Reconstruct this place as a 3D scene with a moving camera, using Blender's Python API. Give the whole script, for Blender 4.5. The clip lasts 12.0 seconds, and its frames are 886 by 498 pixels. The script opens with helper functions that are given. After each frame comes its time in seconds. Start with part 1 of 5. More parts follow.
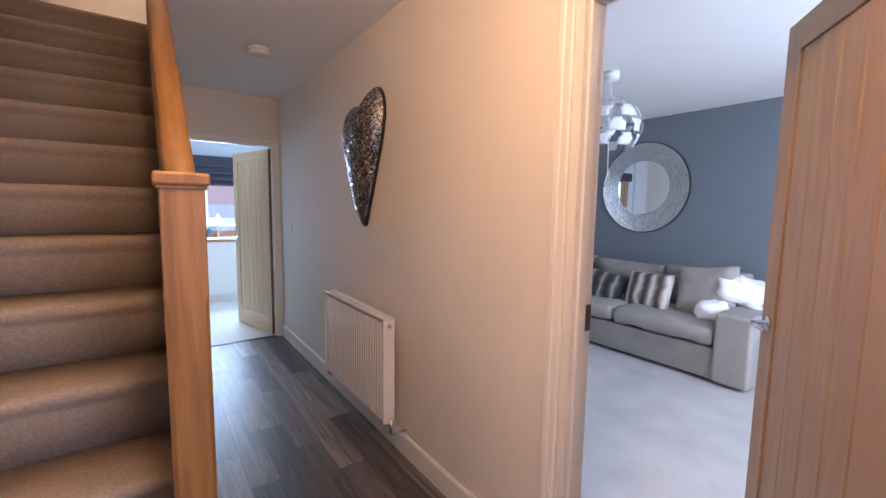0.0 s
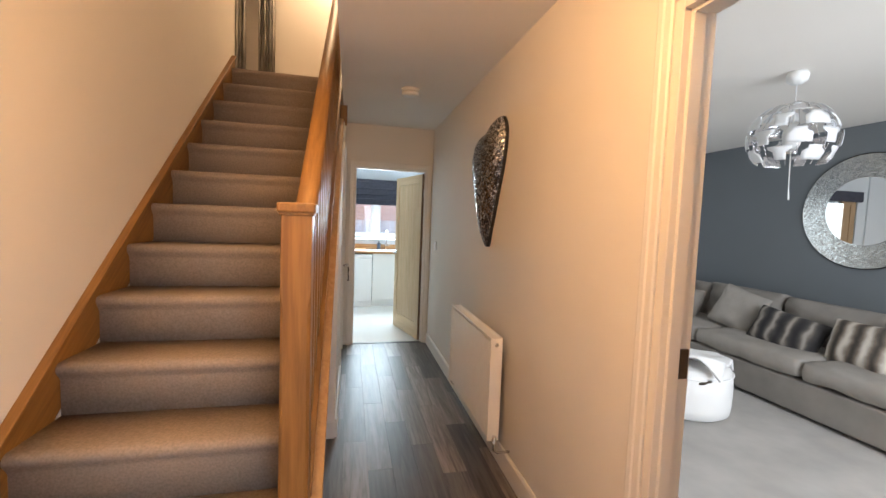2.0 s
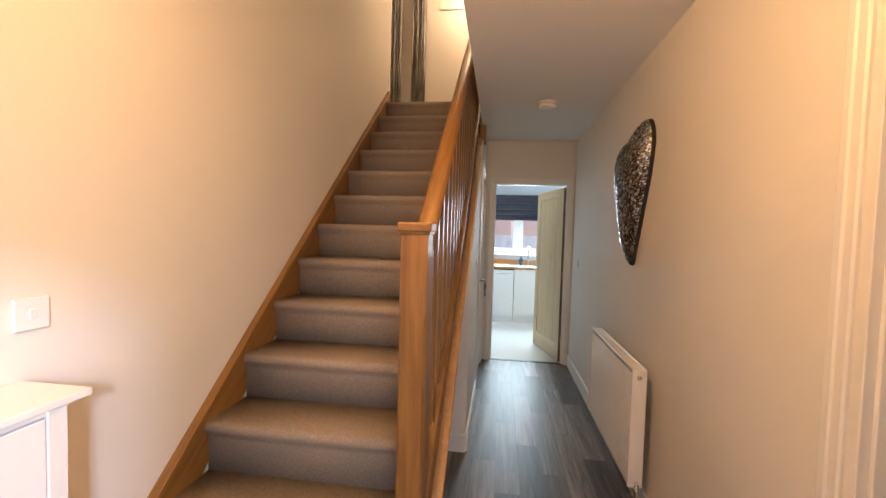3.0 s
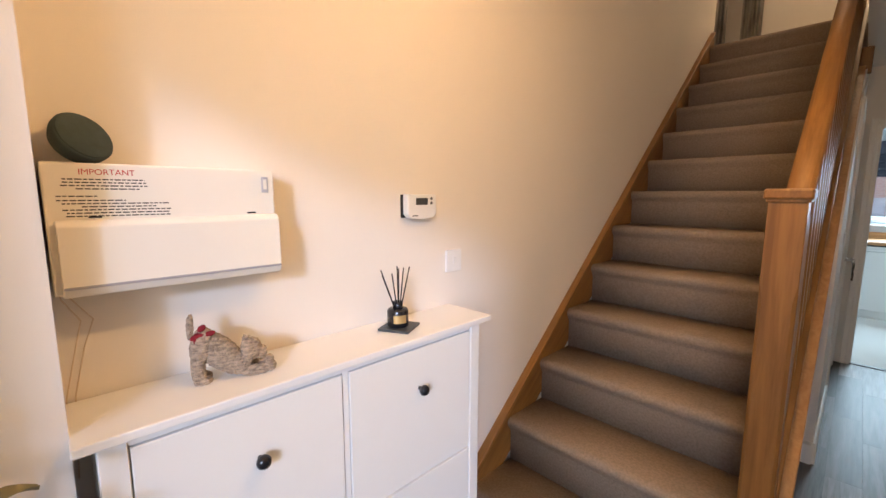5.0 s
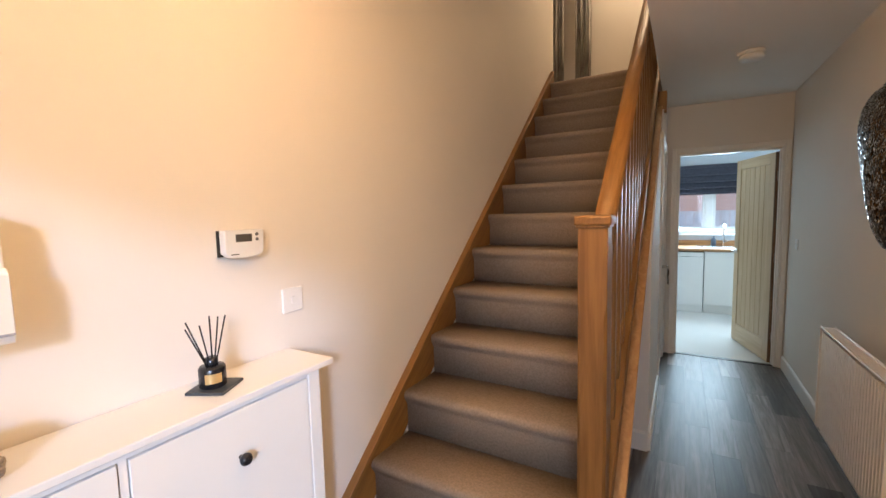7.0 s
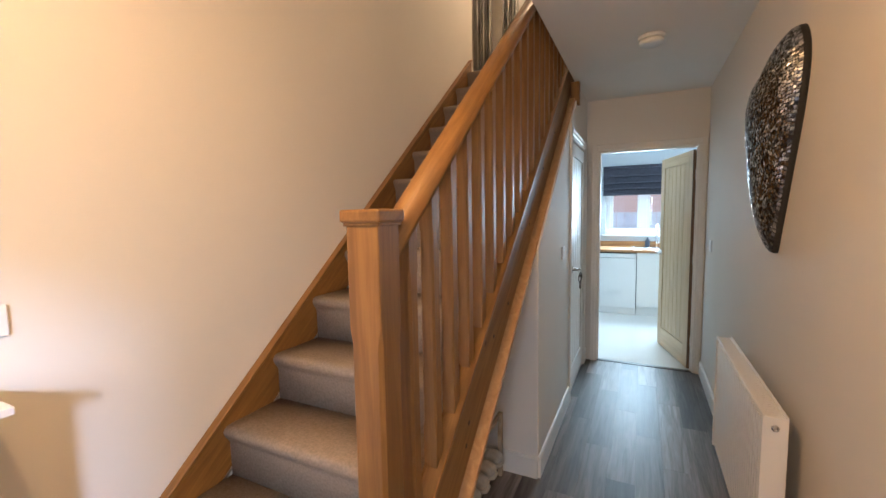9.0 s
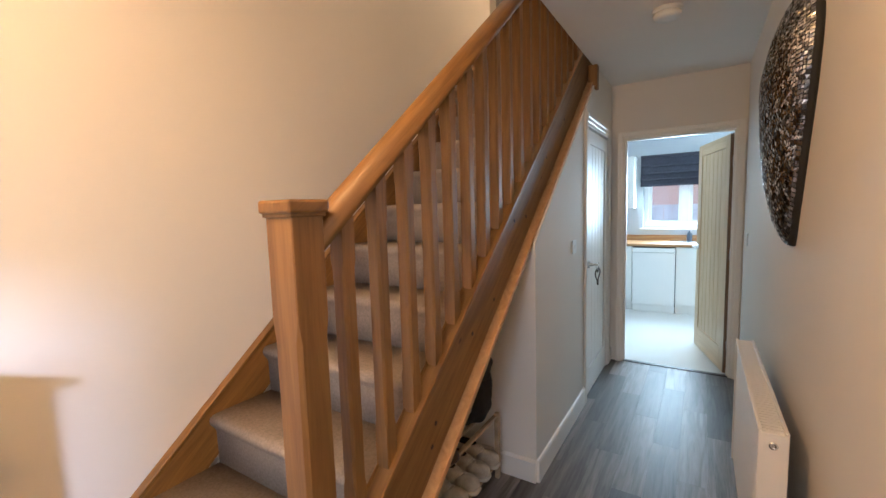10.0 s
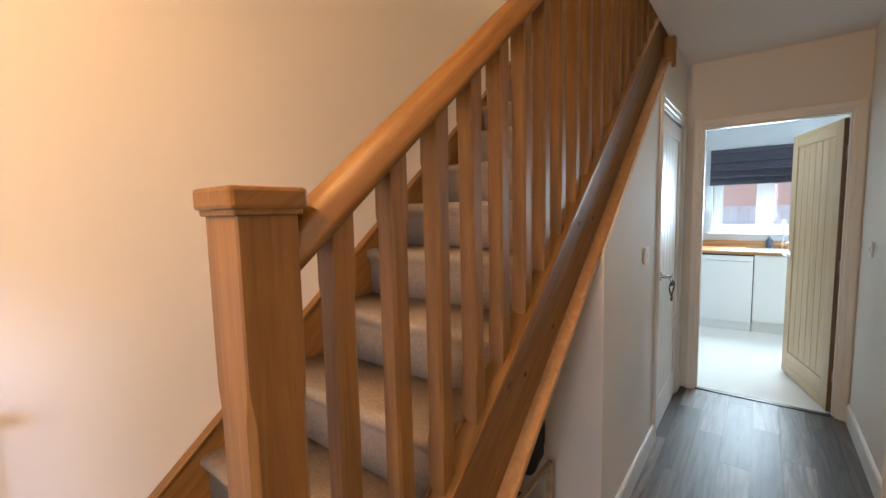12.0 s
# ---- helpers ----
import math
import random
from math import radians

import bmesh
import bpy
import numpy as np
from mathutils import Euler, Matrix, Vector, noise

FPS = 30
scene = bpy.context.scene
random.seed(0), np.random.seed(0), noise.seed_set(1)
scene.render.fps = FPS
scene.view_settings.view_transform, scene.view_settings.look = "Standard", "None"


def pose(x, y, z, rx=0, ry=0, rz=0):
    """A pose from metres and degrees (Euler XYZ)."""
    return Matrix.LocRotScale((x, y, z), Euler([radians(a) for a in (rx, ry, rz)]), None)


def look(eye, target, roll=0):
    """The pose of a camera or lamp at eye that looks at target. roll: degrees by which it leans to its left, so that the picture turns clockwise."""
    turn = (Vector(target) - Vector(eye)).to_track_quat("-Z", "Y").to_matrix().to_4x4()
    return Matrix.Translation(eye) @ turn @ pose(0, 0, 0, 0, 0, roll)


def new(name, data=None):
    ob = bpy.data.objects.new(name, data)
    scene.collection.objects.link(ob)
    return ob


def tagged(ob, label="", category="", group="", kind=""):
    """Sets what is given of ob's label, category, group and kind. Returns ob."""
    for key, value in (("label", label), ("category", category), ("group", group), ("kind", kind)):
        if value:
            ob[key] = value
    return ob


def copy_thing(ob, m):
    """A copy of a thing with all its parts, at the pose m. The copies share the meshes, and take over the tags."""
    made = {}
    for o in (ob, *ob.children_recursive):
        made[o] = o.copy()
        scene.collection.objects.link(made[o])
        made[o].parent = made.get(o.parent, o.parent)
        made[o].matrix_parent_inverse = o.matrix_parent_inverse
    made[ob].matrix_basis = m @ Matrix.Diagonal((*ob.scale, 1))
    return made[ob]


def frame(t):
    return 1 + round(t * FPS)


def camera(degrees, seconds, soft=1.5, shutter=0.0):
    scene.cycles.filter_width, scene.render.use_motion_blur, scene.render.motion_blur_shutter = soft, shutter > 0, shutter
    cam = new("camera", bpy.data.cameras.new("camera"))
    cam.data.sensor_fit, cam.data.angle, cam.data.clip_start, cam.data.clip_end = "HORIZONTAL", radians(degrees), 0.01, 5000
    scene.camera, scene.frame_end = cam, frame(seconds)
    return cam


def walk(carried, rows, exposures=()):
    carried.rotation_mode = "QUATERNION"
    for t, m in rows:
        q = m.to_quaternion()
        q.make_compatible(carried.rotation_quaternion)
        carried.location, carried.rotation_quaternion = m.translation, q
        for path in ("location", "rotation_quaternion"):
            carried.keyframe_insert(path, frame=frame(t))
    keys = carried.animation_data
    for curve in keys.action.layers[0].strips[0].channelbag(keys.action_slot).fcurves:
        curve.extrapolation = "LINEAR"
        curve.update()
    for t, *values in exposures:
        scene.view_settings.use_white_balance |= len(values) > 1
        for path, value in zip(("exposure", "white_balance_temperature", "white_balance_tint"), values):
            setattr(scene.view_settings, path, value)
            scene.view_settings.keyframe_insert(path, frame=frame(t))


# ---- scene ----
cam = camera(94.4, 12.0)
PATH = [
    (0, (1.014, 0.124, 1.399), (2.171, 1.743, 1.196), 0.9),
    (0.5, (1.167, 0.097, 1.386), (1.986, 1.913, 1.209), 0.9),
    (1, (1.209, 0.024, 1.403), (1.836, 1.913, 1.197), 1.0),
    (1.5, (1.205, -0.062, 1.398), (1.769, 1.845, 1.188), 1.6),
    (2, (1.232, -0.064, 1.43), (1.674, 1.882, 1.295), 2.2),
    (2.5, (1.311, -0.042, 1.464), (1.387, 1.955, 1.391), 2.0),
    (2.7, (1.345, -0.034, 1.454), (1.274, 1.963, 1.384), 1.8),
    (4.3, (1.259, -0.165, 1.429), (0.184, 1.496, 1.14), 0.6),
    (4.5, (1.254, -0.196, 1.432), (0.048, 1.375, 1.148), 0.4),
    (4.7, (1.243, -0.239, 1.439), (-0.057, 1.256, 1.16), 0.2),
    (5, (1.22, -0.269, 1.452), (-0.191, 1.122, 1.185), 0.1),
    (5.5, (1.204, -0.295, 1.499), (-0.321, 0.981, 1.281), -0.6),
    (6, (1.208, -0.249, 1.505), (-0.264, 1.093, 1.321), -1.4),
    (6.5, (1.248, -0.16, 1.507), (0.002, 1.394, 1.324), -1.6),
    (7, (1.311, -0.094, 1.487), (0.307, 1.627, 1.312), -1.4),
    (7.5, (1.457, 0.008, 1.471), (0.613, 1.815, 1.322), -0.9),
    (7.7, (1.51, 0.051, 1.466), (0.694, 1.871, 1.326), -0.8),
    (9.3, (1.709, 0.549, 1.456), (0.793, 2.317, 1.267), -1.1),
    (9.5, (1.77, 0.591, 1.454), (0.81, 2.335, 1.262), -1.3),
    (10, (1.853, 0.652, 1.438), (0.79, 2.335, 1.244), -1.7),
    (10.5, (1.914, 0.662, 1.432), (0.732, 2.263, 1.24), -1.9),
    (11, (1.848, 0.67, 1.446), (0.609, 2.231, 1.265), -1.9),
    (11.5, (1.804, 0.721, 1.448), (0.548, 2.268, 1.273), -1.7),
    (12, (1.636, 0.97, 1.431), (0.414, 2.542, 1.245), -1.3),
]
walk(cam, [(t, look(eye, target, roll)) for t, eye, target, roll in PATH],
     [(0, -0.02, 5350, 19), (0.4, 0.06, 6050, 14), (0.9, 0.14, 6550, 11), (2.5, 0.08, 6550, 11), (4.5, -0.54, 5950, 6), (5.5, -0.54, 6000, 6), (6.5, -0.46, 5950, 6), (7.5, -0.24, 5950, 6), (9.5, 0.08, 5650, 5), (11, 0.10, 5900, 8), (12, 0.08, 6250, 9)])

# ---- light ----
world = bpy.data.worlds.new("world")
scene.world = world
world.use_nodes = True
sky = world.node_tree.nodes.new("ShaderNodeTexSky")
sky.sky_type, sky.sun_disc, sky.sun_elevation, sky.sun_rotation = "NISHITA", False, radians(17.5), radians(139)
world.node_tree.links.new(sky.outputs[0], world.node_tree.nodes["Background"].inputs["Color"])
world.node_tree.nodes["Background"].inputs["Strength"].default_value = 0.12


def area(name, eye, target, w, h, power, color):
    d = bpy.data.lights.new(name, "AREA")
    d.shape, d.size, d.size_y, d.energy, d.color = "RECTANGLE", w, h, power, color
    ob = new(name, d)
    ob.matrix_world = look(eye, target)
    return ob


def bulb(name, place, power, color, r=0.05):
    d = bpy.data.lights.new(name, "POINT")
    d.energy, d.color, d.shadow_soft_size = power, color, r
    ob = new(name, d)
    ob.location = place
    return ob


sun = new("sun", bpy.data.lights.new("sun", "SUN"))
sun.data.energy, sun.data.angle, sun.data.color = 3.0, radians(6), (0.60, 0.70, 1.0)
sun.matrix_world = look((0.86, -1.0, 0.42), (0, 0, 0))
area("daylight_front_door", (2.9, -3.4, 1.9), (1.3, 0.2, 1.0), 2.4, 2.2, 130, (0.76, 0.83, 1.0))
area("daylight_kitchen_window", (1.9, 7.15, 1.5), (1.8, 5.0, 0.6), 1.3, 0.9, 112, (0.70, 0.88, 1.0))
# fill added to brighten the living room, at an assumed, unseen window
area("daylight_living_fill", (3.95, -0.93, 1.5), (3.95, 2.0, 0.7), 2.0, 1.2, 100, (0.85, 0.93, 1.0))
area("daylight_patio_door", (3.74, 4.60, 1.0), (3.74, 3.0, 1.0), 1.08, 1.84, 8, (0.86, 0.96, 1.0))
bulb("hall_lamp", (1.12, 0.55, 2.30), 56, (1.0, 0.55, 0.22), 0.06)
bulb("landing_lamp", (1.1, 4.95, 4.5), 55, (1.0, 0.68, 0.40), 0.1)

# ---- materials ----
def mat(name, color, rough=0.6, metal=0.0, var=0.0, scale=5.0, bump=0.0, bscale=200.0, spec=0.5, coords="Object", stretch=(1, 1, 1)):
    m = bpy.data.materials.new(name)
    m.use_nodes = True
    nt = m.node_tree
    b = nt.nodes["Principled BSDF"]
    b.inputs["Base Color"].default_value = (*color, 1)
    b.inputs["Roughness"].default_value = rough
    b.inputs["Metallic"].default_value = metal
    b.inputs["Specular IOR Level"].default_value = spec
    tc = nt.nodes.new("ShaderNodeTexCoord")
    mp = nt.nodes.new("ShaderNodeMapping")
    mp.inputs["Scale"].default_value = stretch
    nt.links.new(tc.outputs[coords], mp.inputs[0])
    if var:
        n = nt.nodes.new("ShaderNodeTexNoise")
        n.inputs["Scale"].default_value, n.inputs["Detail"].default_value = scale, 6
        nt.links.new(mp.outputs[0], n.inputs["Vector"])
        r = nt.nodes.new("ShaderNodeValToRGB")
        r.color_ramp.elements[0].position, r.color_ramp.elements[1].position = 0.3, 0.7
        r.color_ramp.elements[0].color = (*[c * (1 - var) for c in color], 1)
        r.color_ramp.elements[1].color = (*[min(1, c * (1 + var)) for c in color], 1)
        nt.links.new(n.outputs[0], r.inputs[0])
        nt.links.new(r.outputs[0], b.inputs["Base Color"])
    if bump:
        n2 = nt.nodes.new("ShaderNodeTexNoise")
        n2.inputs["Scale"].default_value, n2.inputs["Detail"].default_value = bscale, 3
        nt.links.new(mp.outputs[0], n2.inputs["Vector"])
        bp = nt.nodes.new("ShaderNodeBump")
        bp.inputs["Strength"].default_value, bp.inputs["Distance"].default_value = bump, 0.002
        nt.links.new(n2.outputs[0], bp.inputs["Height"])
        nt.links.new(bp.outputs[0], b.inputs["Normal"])
    return m


def wood(name, light, dark, rough=0.42, axis=2, grain=1.0, knots=True, tilt=0.0):
    """Timber with grain that runs along one axis (0, 1 or 2), a shade of its own for each piece, and a few knots."""
    m = bpy.data.materials.new(name)
    m.use_nodes = True
    nt = m.node_tree
    b = nt.nodes["Principled BSDF"]
    b.inputs["Roughness"].default_value = rough
    tc, mp, oi = nt.nodes.new("ShaderNodeTexCoord"), nt.nodes.new("ShaderNodeMapping"), nt.nodes.new("ShaderNodeObjectInfo")
    s = [9.0 * grain] * 3
    s[axis] = 0.55 * grain
    mp.inputs["Scale"].default_value = s
    add = nt.nodes.new("ShaderNodeVectorMath")
    add.operation = "ADD"
    sc = nt.nodes.new("ShaderNodeMath")
    sc.operation = "MULTIPLY"
    sc.inputs[1].default_value = 37.0
    nt.links.new(oi.outputs["Random"], sc.inputs[0])
    turn = nt.nodes.new("ShaderNodeMapping")
    turn.inputs["Rotation"].default_value = (tilt, 0, 0)
    nt.links.new(tc.outputs["Object"], turn.inputs[0])
    nt.links.new(turn.outputs[0], mp.inputs[0])
    nt.links.new(mp.outputs[0], add.inputs[0])
    nt.links.new(sc.outputs[0], add.inputs[1])
    n = nt.nodes.new("ShaderNodeTexNoise")
    n.inputs["Scale"].default_value, n.inputs["Detail"].default_value, n.inputs["Distortion"].default_value = 3.0, 8, 1.2
    nt.links.new(add.outputs[0], n.inputs["Vector"])
    f = nt.nodes.new("ShaderNodeTexNoise")
    f.inputs["Scale"].default_value, f.inputs["Detail"].default_value = 22.0, 4
    nt.links.new(add.outputs[0], f.inputs["Vector"])
    mixf = nt.nodes.new("ShaderNodeMath")
    mixf.operation = "MULTIPLY_ADD"
    mixf.inputs[1].default_value = 0.35
    nt.links.new(f.outputs[0], mixf.inputs[0])
    nt.links.new(n.outputs[0], mixf.inputs[2])
    r = nt.nodes.new("ShaderNodeValToRGB")
    r.color_ramp.elements[0].position, r.color_ramp.elements[1].position = 0.48, 0.86
    r.color_ramp.elements[0].color, r.color_ramp.elements[1].color = (*dark, 1), (*light, 1)
    nt.links.new(mixf.outputs[0], r.inputs[0])
    last = r.outputs[0]
    if knots:
        mk = nt.nodes.new("ShaderNodeMapping")
        ks = [8.0] * 3
        ks[axis] = 4.4
        mk.inputs["Scale"].default_value = ks
        nt.links.new(turn.outputs[0], mk.inputs[0])
        v = nt.nodes.new("ShaderNodeTexVoronoi")
        v.inputs["Scale"].default_value = 1.0
        nt.links.new(mk.outputs[0], v.inputs["Vector"])
        kr = nt.nodes.new("ShaderNodeValToRGB")
        kr.color_ramp.elements[0].position, kr.color_ramp.elements[1].position = 0.03, 0.075
        kr.color_ramp.elements[0].color, kr.color_ramp.elements[1].color = (0.25, 0.16, 0.10, 1), (1, 1, 1, 1)
        nt.links.new(v.outputs["Distance"], kr.inputs[0])
        mx = nt.nodes.new("ShaderNodeMix")
        mx.data_type, mx.blend_type = "RGBA", "MULTIPLY"
        mx.inputs[0].default_value = 0.85
        nt.links.new(last, mx.inputs[6])
        nt.links.new(kr.outputs[0], mx.inputs[7])
        last = mx.outputs[2]
    nt.links.new(last, b.inputs["Base Color"])
    bp = nt.nodes.new("ShaderNodeBump")
    bp.inputs["Strength"].default_value, bp.inputs["Distance"].default_value = 0.15, 0.001
    nt.links.new(mixf.outputs[0], bp.inputs["Height"])
    nt.links.new(bp.outputs[0], b.inputs["Normal"])
    return m


def glow(name, color, strength):
    m = bpy.data.materials.new(name)
    m.use_nodes = True
    b = m.node_tree.nodes["Principled BSDF"]
    b.inputs["Base Color"].default_value = (*color, 1)
    b.inputs["Emission Color"].default_value = (*color, 1)
    b.inputs["Emission Strength"].default_value = strength
    return m


PAINT = mat("warm_white_emulsion", (0.78, 0.735, 0.67), 0.75, var=0.02, scale=1.3, bump=0.12, bscale=260)
PAINT_CEIL = mat("ceiling_emulsion", (0.86, 0.82, 0.77), 0.85, var=0.015, scale=1.0, bump=0.1, bscale=200)
BLUE = mat("slate_blue_emulsion", (0.150, 0.168, 0.182), 0.75, var=0.03, scale=1.5, bump=0.1, bscale=220)
GREY_WALL = mat("pale_grey_emulsion", (0.62, 0.64, 0.66), 0.75, var=0.02, scale=1.5)
GLOSS = mat("white_satinwood", (0.80, 0.77, 0.72), 0.42, var=0.015, scale=3, bump=0.05, bscale=60)
WHITE = mat("white_lacquer", (0.82, 0.81, 0.78), 0.35, var=0.01, scale=4)
PLASTIC = mat("white_plastic", (0.80, 0.80, 0.79), 0.38)
STEEL = mat("white_enamel", (0.82, 0.80, 0.77), 0.28)
BLACK = mat("black_lacquer", (0.012, 0.012, 0.014), 0.25)
DARK = mat("black_cloth", (0.012, 0.012, 0.014), 0.9, var=0.3, scale=30)
CHROME = mat("chrome", (0.75, 0.75, 0.76), 0.12, 1.0)
BRONZE = mat("aged_metal", (0.10, 0.085, 0.07), 0.35, 0.9)
CARPET = mat("beige_stair_carpet", (0.345, 0.283, 0.232), 0.98, var=0.15, scale=110, bump=1.0, bscale=420, spec=0.1)
CARPET_L = mat("pale_grey_carpet", (0.42, 0.40, 0.375), 0.98, var=0.10, scale=3.5, bump=0.8, bscale=300, spec=0.1)
OAK_Z = wood("oak_upright", (0.42, 0.27, 0.15), (0.34, 0.21, 0.115), axis=2, knots=False)
OAK_X = wood("oak_across", (0.42, 0.27, 0.15), (0.34, 0.21, 0.115), axis=0, knots=False)
PALE_Z = wood("pale_oak_upright", (0.64, 0.48, 0.29), (0.52, 0.37, 0.205), axis=2, knots=False)
PALE_X = wood("pale_oak_across", (0.64, 0.48, 0.29), (0.52, 0.37, 0.205), axis=0, knots=False)
PINE_Z = wood("varnished_pine_upright", (0.275, 0.136, 0.034), (0.175, 0.080, 0.018), rough=0.45, axis=2, knots=False)
PINE_Y = wood("varnished_pine_raking", (0.275, 0.136, 0.034), (0.170, 0.077, 0.017), rough=0.48, axis=1, tilt=-0.665)


# ---- mesh helpers ----
ORIGIN = {}


def box(bm, x0, x1, y0, y1, z0, z1, bevel=0.0, seg=1):
    vs = [bm.verts.new((x, y, z)) for x in (x0, x1) for y in (y0, y1) for z in (z0, z1)]
    fs = [bm.faces.new([vs[i] for i in q]) for q in ((0, 1, 3, 2), (4, 6, 7, 5), (0, 4, 5, 1), (2, 3, 7, 6), (0, 2, 6, 4), (1, 5, 7, 3))]
    if bevel:
        bmesh.ops.bevel(bm, geom=list({e for f in fs for e in f.edges}), offset=bevel, segments=seg, affect="EDGES", profile=0.5)
    return vs


def prism(bm, pts, axis, a, b, bevel=0.0, seg=1):
    """A polygon of two coordinates, drawn out along an axis from a to b."""
    def at(p, d):
        c = list(p)
        c.insert(axis, d)
        return bm.verts.new(c)
    lo, hi = [at(p, a) for p in pts], [at(p, b) for p in pts]
    fs = [bm.faces.new(lo), bm.faces.new(hi[::-1])]
    n = len(pts)
    for i in range(n):
        fs.append(bm.faces.new((lo[i], hi[i], hi[(i + 1) % n], lo[(i + 1) % n])))
    bmesh.ops.recalc_face_normals(bm, faces=fs)
    if bevel:
        bmesh.ops.bevel(bm, geom=list({e for f in fs for e in f.edges}), offset=bevel, segments=seg, affect="EDGES", profile=0.5)


def lathe(bm, rings, centre=(0, 0, 0), axis=2, n=24):
    """A turned shape from (radius, height) rings, closed at both ends."""
    rows = []
    for r, h in rings:
        row = []
        for i in range(n):
            a = 2 * math.pi * i / n
            c = [r * math.cos(a), r * math.sin(a)]
            c.insert(axis, h)
            row.append(bm.verts.new([c[k] + centre[k] for k in range(3)]))
        rows.append(row)
    fs = [bm.faces.new(rows[0]), bm.faces.new(rows[-1])]
    for p, q in zip(rows, rows[1:]):
        for i in range(n):
            fs.append(bm.faces.new((p[i], p[(i + 1) % n], q[(i + 1) % n], q[i])))
    bmesh.ops.recalc_face_normals(bm, faces=fs)
    for f in fs[2:]:
        f.smooth = True


def tube(bm, pts, r, n=8, closed=False):
    """A round bar along points."""
    pts = [Vector(p) for p in pts]
    rows, m = [], len(pts)
    for i, p in enumerate(pts):
        a = pts[(i - 1) % m] if (i or closed) else p
        b = pts[(i + 1) % m] if (i < m - 1 or closed) else p
        d = (b - a).normalized()
        u = d.orthogonal().normalized() if not rows else (u - d * u.dot(d)).normalized()
        w = d.cross(u)
        rad = r[i] if isinstance(r, (list, tuple)) else r
        rows.append([bm.verts.new(p + rad * (math.cos(2 * math.pi * k / n) * u + math.sin(2 * math.pi * k / n) * w)) for k in range(n)])
    pairs = list(zip(rows, rows[1:])) + ([(rows[-1], rows[0])] if closed else [])
    for p, q in pairs:
        for k in range(n):
            bm.faces.new((p[k], p[(k + 1) % n], q[(k + 1) % n], q[k])).smooth = True
    if not closed:
        bm.faces.new(rows[0][::-1])
        bm.faces.new(rows[-1])


def pillow(bm, centre, size, power=2.6, n=18, rough=0.0, seed=0):
    """A stuffed shape: a rounded slab whose faces bulge."""
    cx, cy, cz = centre
    sx, sy, sz = (s / 2 for s in size)
    rows = []
    for i in range(n + 1):
        th = math.pi * i / n
        row = []
        for j in range(2 * n):
            ph = math.pi * j / n
            def sp(v, e):
                return math.copysign(abs(v) ** e, v)
            e = 2 / power
            x, y, z = sp(math.sin(th), e) * sp(math.cos(ph), e), sp(math.sin(th), e) * sp(math.sin(ph), e), sp(math.cos(th), e)
            d = 1 + rough * noise.noise(Vector((x * 2 + seed, y * 2, z * 2)))
            row.append(bm.verts.new((cx + sx * x * d, cy + sy * y * d, cz + sz * z * d)))
        rows.append(row)
    for p, q in zip(rows, rows[1:]):
        for j in range(2 * n):
            k = (j + 1) % (2 * n)
            bm.faces.new((p[j], p[k], q[k], q[j])).smooth = True
    bmesh.ops.remove_doubles(bm, verts=bm.verts, dist=1e-5)


def thing(name, base, label, category, group=""):
    ob = tagged(new(name), label, category, group)
    ob.location = base
    ORIGIN[ob.name] = Vector(base)
    return ob


def part(name, bm, material, parent=None, label="", kind="", category=""):
    """Links a bmesh, drawn in the room's coordinates, as one mesh object under a thing or a part."""
    me = bpy.data.meshes.new(name)
    o = ORIGIN.get(parent.name, Vector()) if parent else Vector()
    if o.length:
        bmesh.ops.translate(bm, verts=bm.verts, vec=-o)
    bmesh.ops.recalc_face_normals(bm, faces=bm.faces)
    bm.to_mesh(me)
    bm.free()
    me.materials.append(material)
    ob = new(name, me)
    if parent:
        ob.parent = parent
        ORIGIN[ob.name] = o
    return tagged(ob, label, category, "", kind)


def slab(name, material, dims, parent=None, label="", kind="", category="", bevel=0.0, seg=1):
    bm = bmesh.new()
    box(bm, *dims, bevel=bevel, seg=seg)
    return part(name, bm, material, parent, label, kind, category)


# ---- plan: x across, y along the hall, z up ----
LW, RW, CW = 0.10, 2.135, 1.16        # hall's left and right walls, cupboard wall
FRONT, BACK = -0.95, 4.60             # front door wall, kitchen wall
CEIL, TOP = 2.46, 5.0
BX, LY0, LY1 = 5.80, -0.95, 4.62       # living room
KX0, KX1, KY = -0.6, 2.72, 7.20        # kitchen
RISE, GO, Y1, Z0 = 0.2165, 0.265, 0.715, -0.045
PITCH = RISE / GO


def nose_z(y):
    return Z0 + RISE * (y - Y1) / GO


def wall(name, mat_, holes, axis, a0, a1, c0, c1, z0, z1):
    """A wall along an axis (0: runs in x, 1: runs in y) with openings (a, b, low, high)."""
    bm = bmesh.new()

    def add(p, q, lo, hi):
        if q - p > 1e-4 and hi - lo > 1e-4:
            box(bm, *((p, q, c0, c1) if axis == 0 else (c0, c1, p, q)), lo, hi)
    p = a0
    for a, b, lo, hi in sorted(holes):
        add(p, a, z0, z1)
        add(a, b, z0, lo)
        add(a, b, hi, z1)
        p = b
    add(p, a1, z0, z1)
    return part(name, bm, mat_, kind="structure")


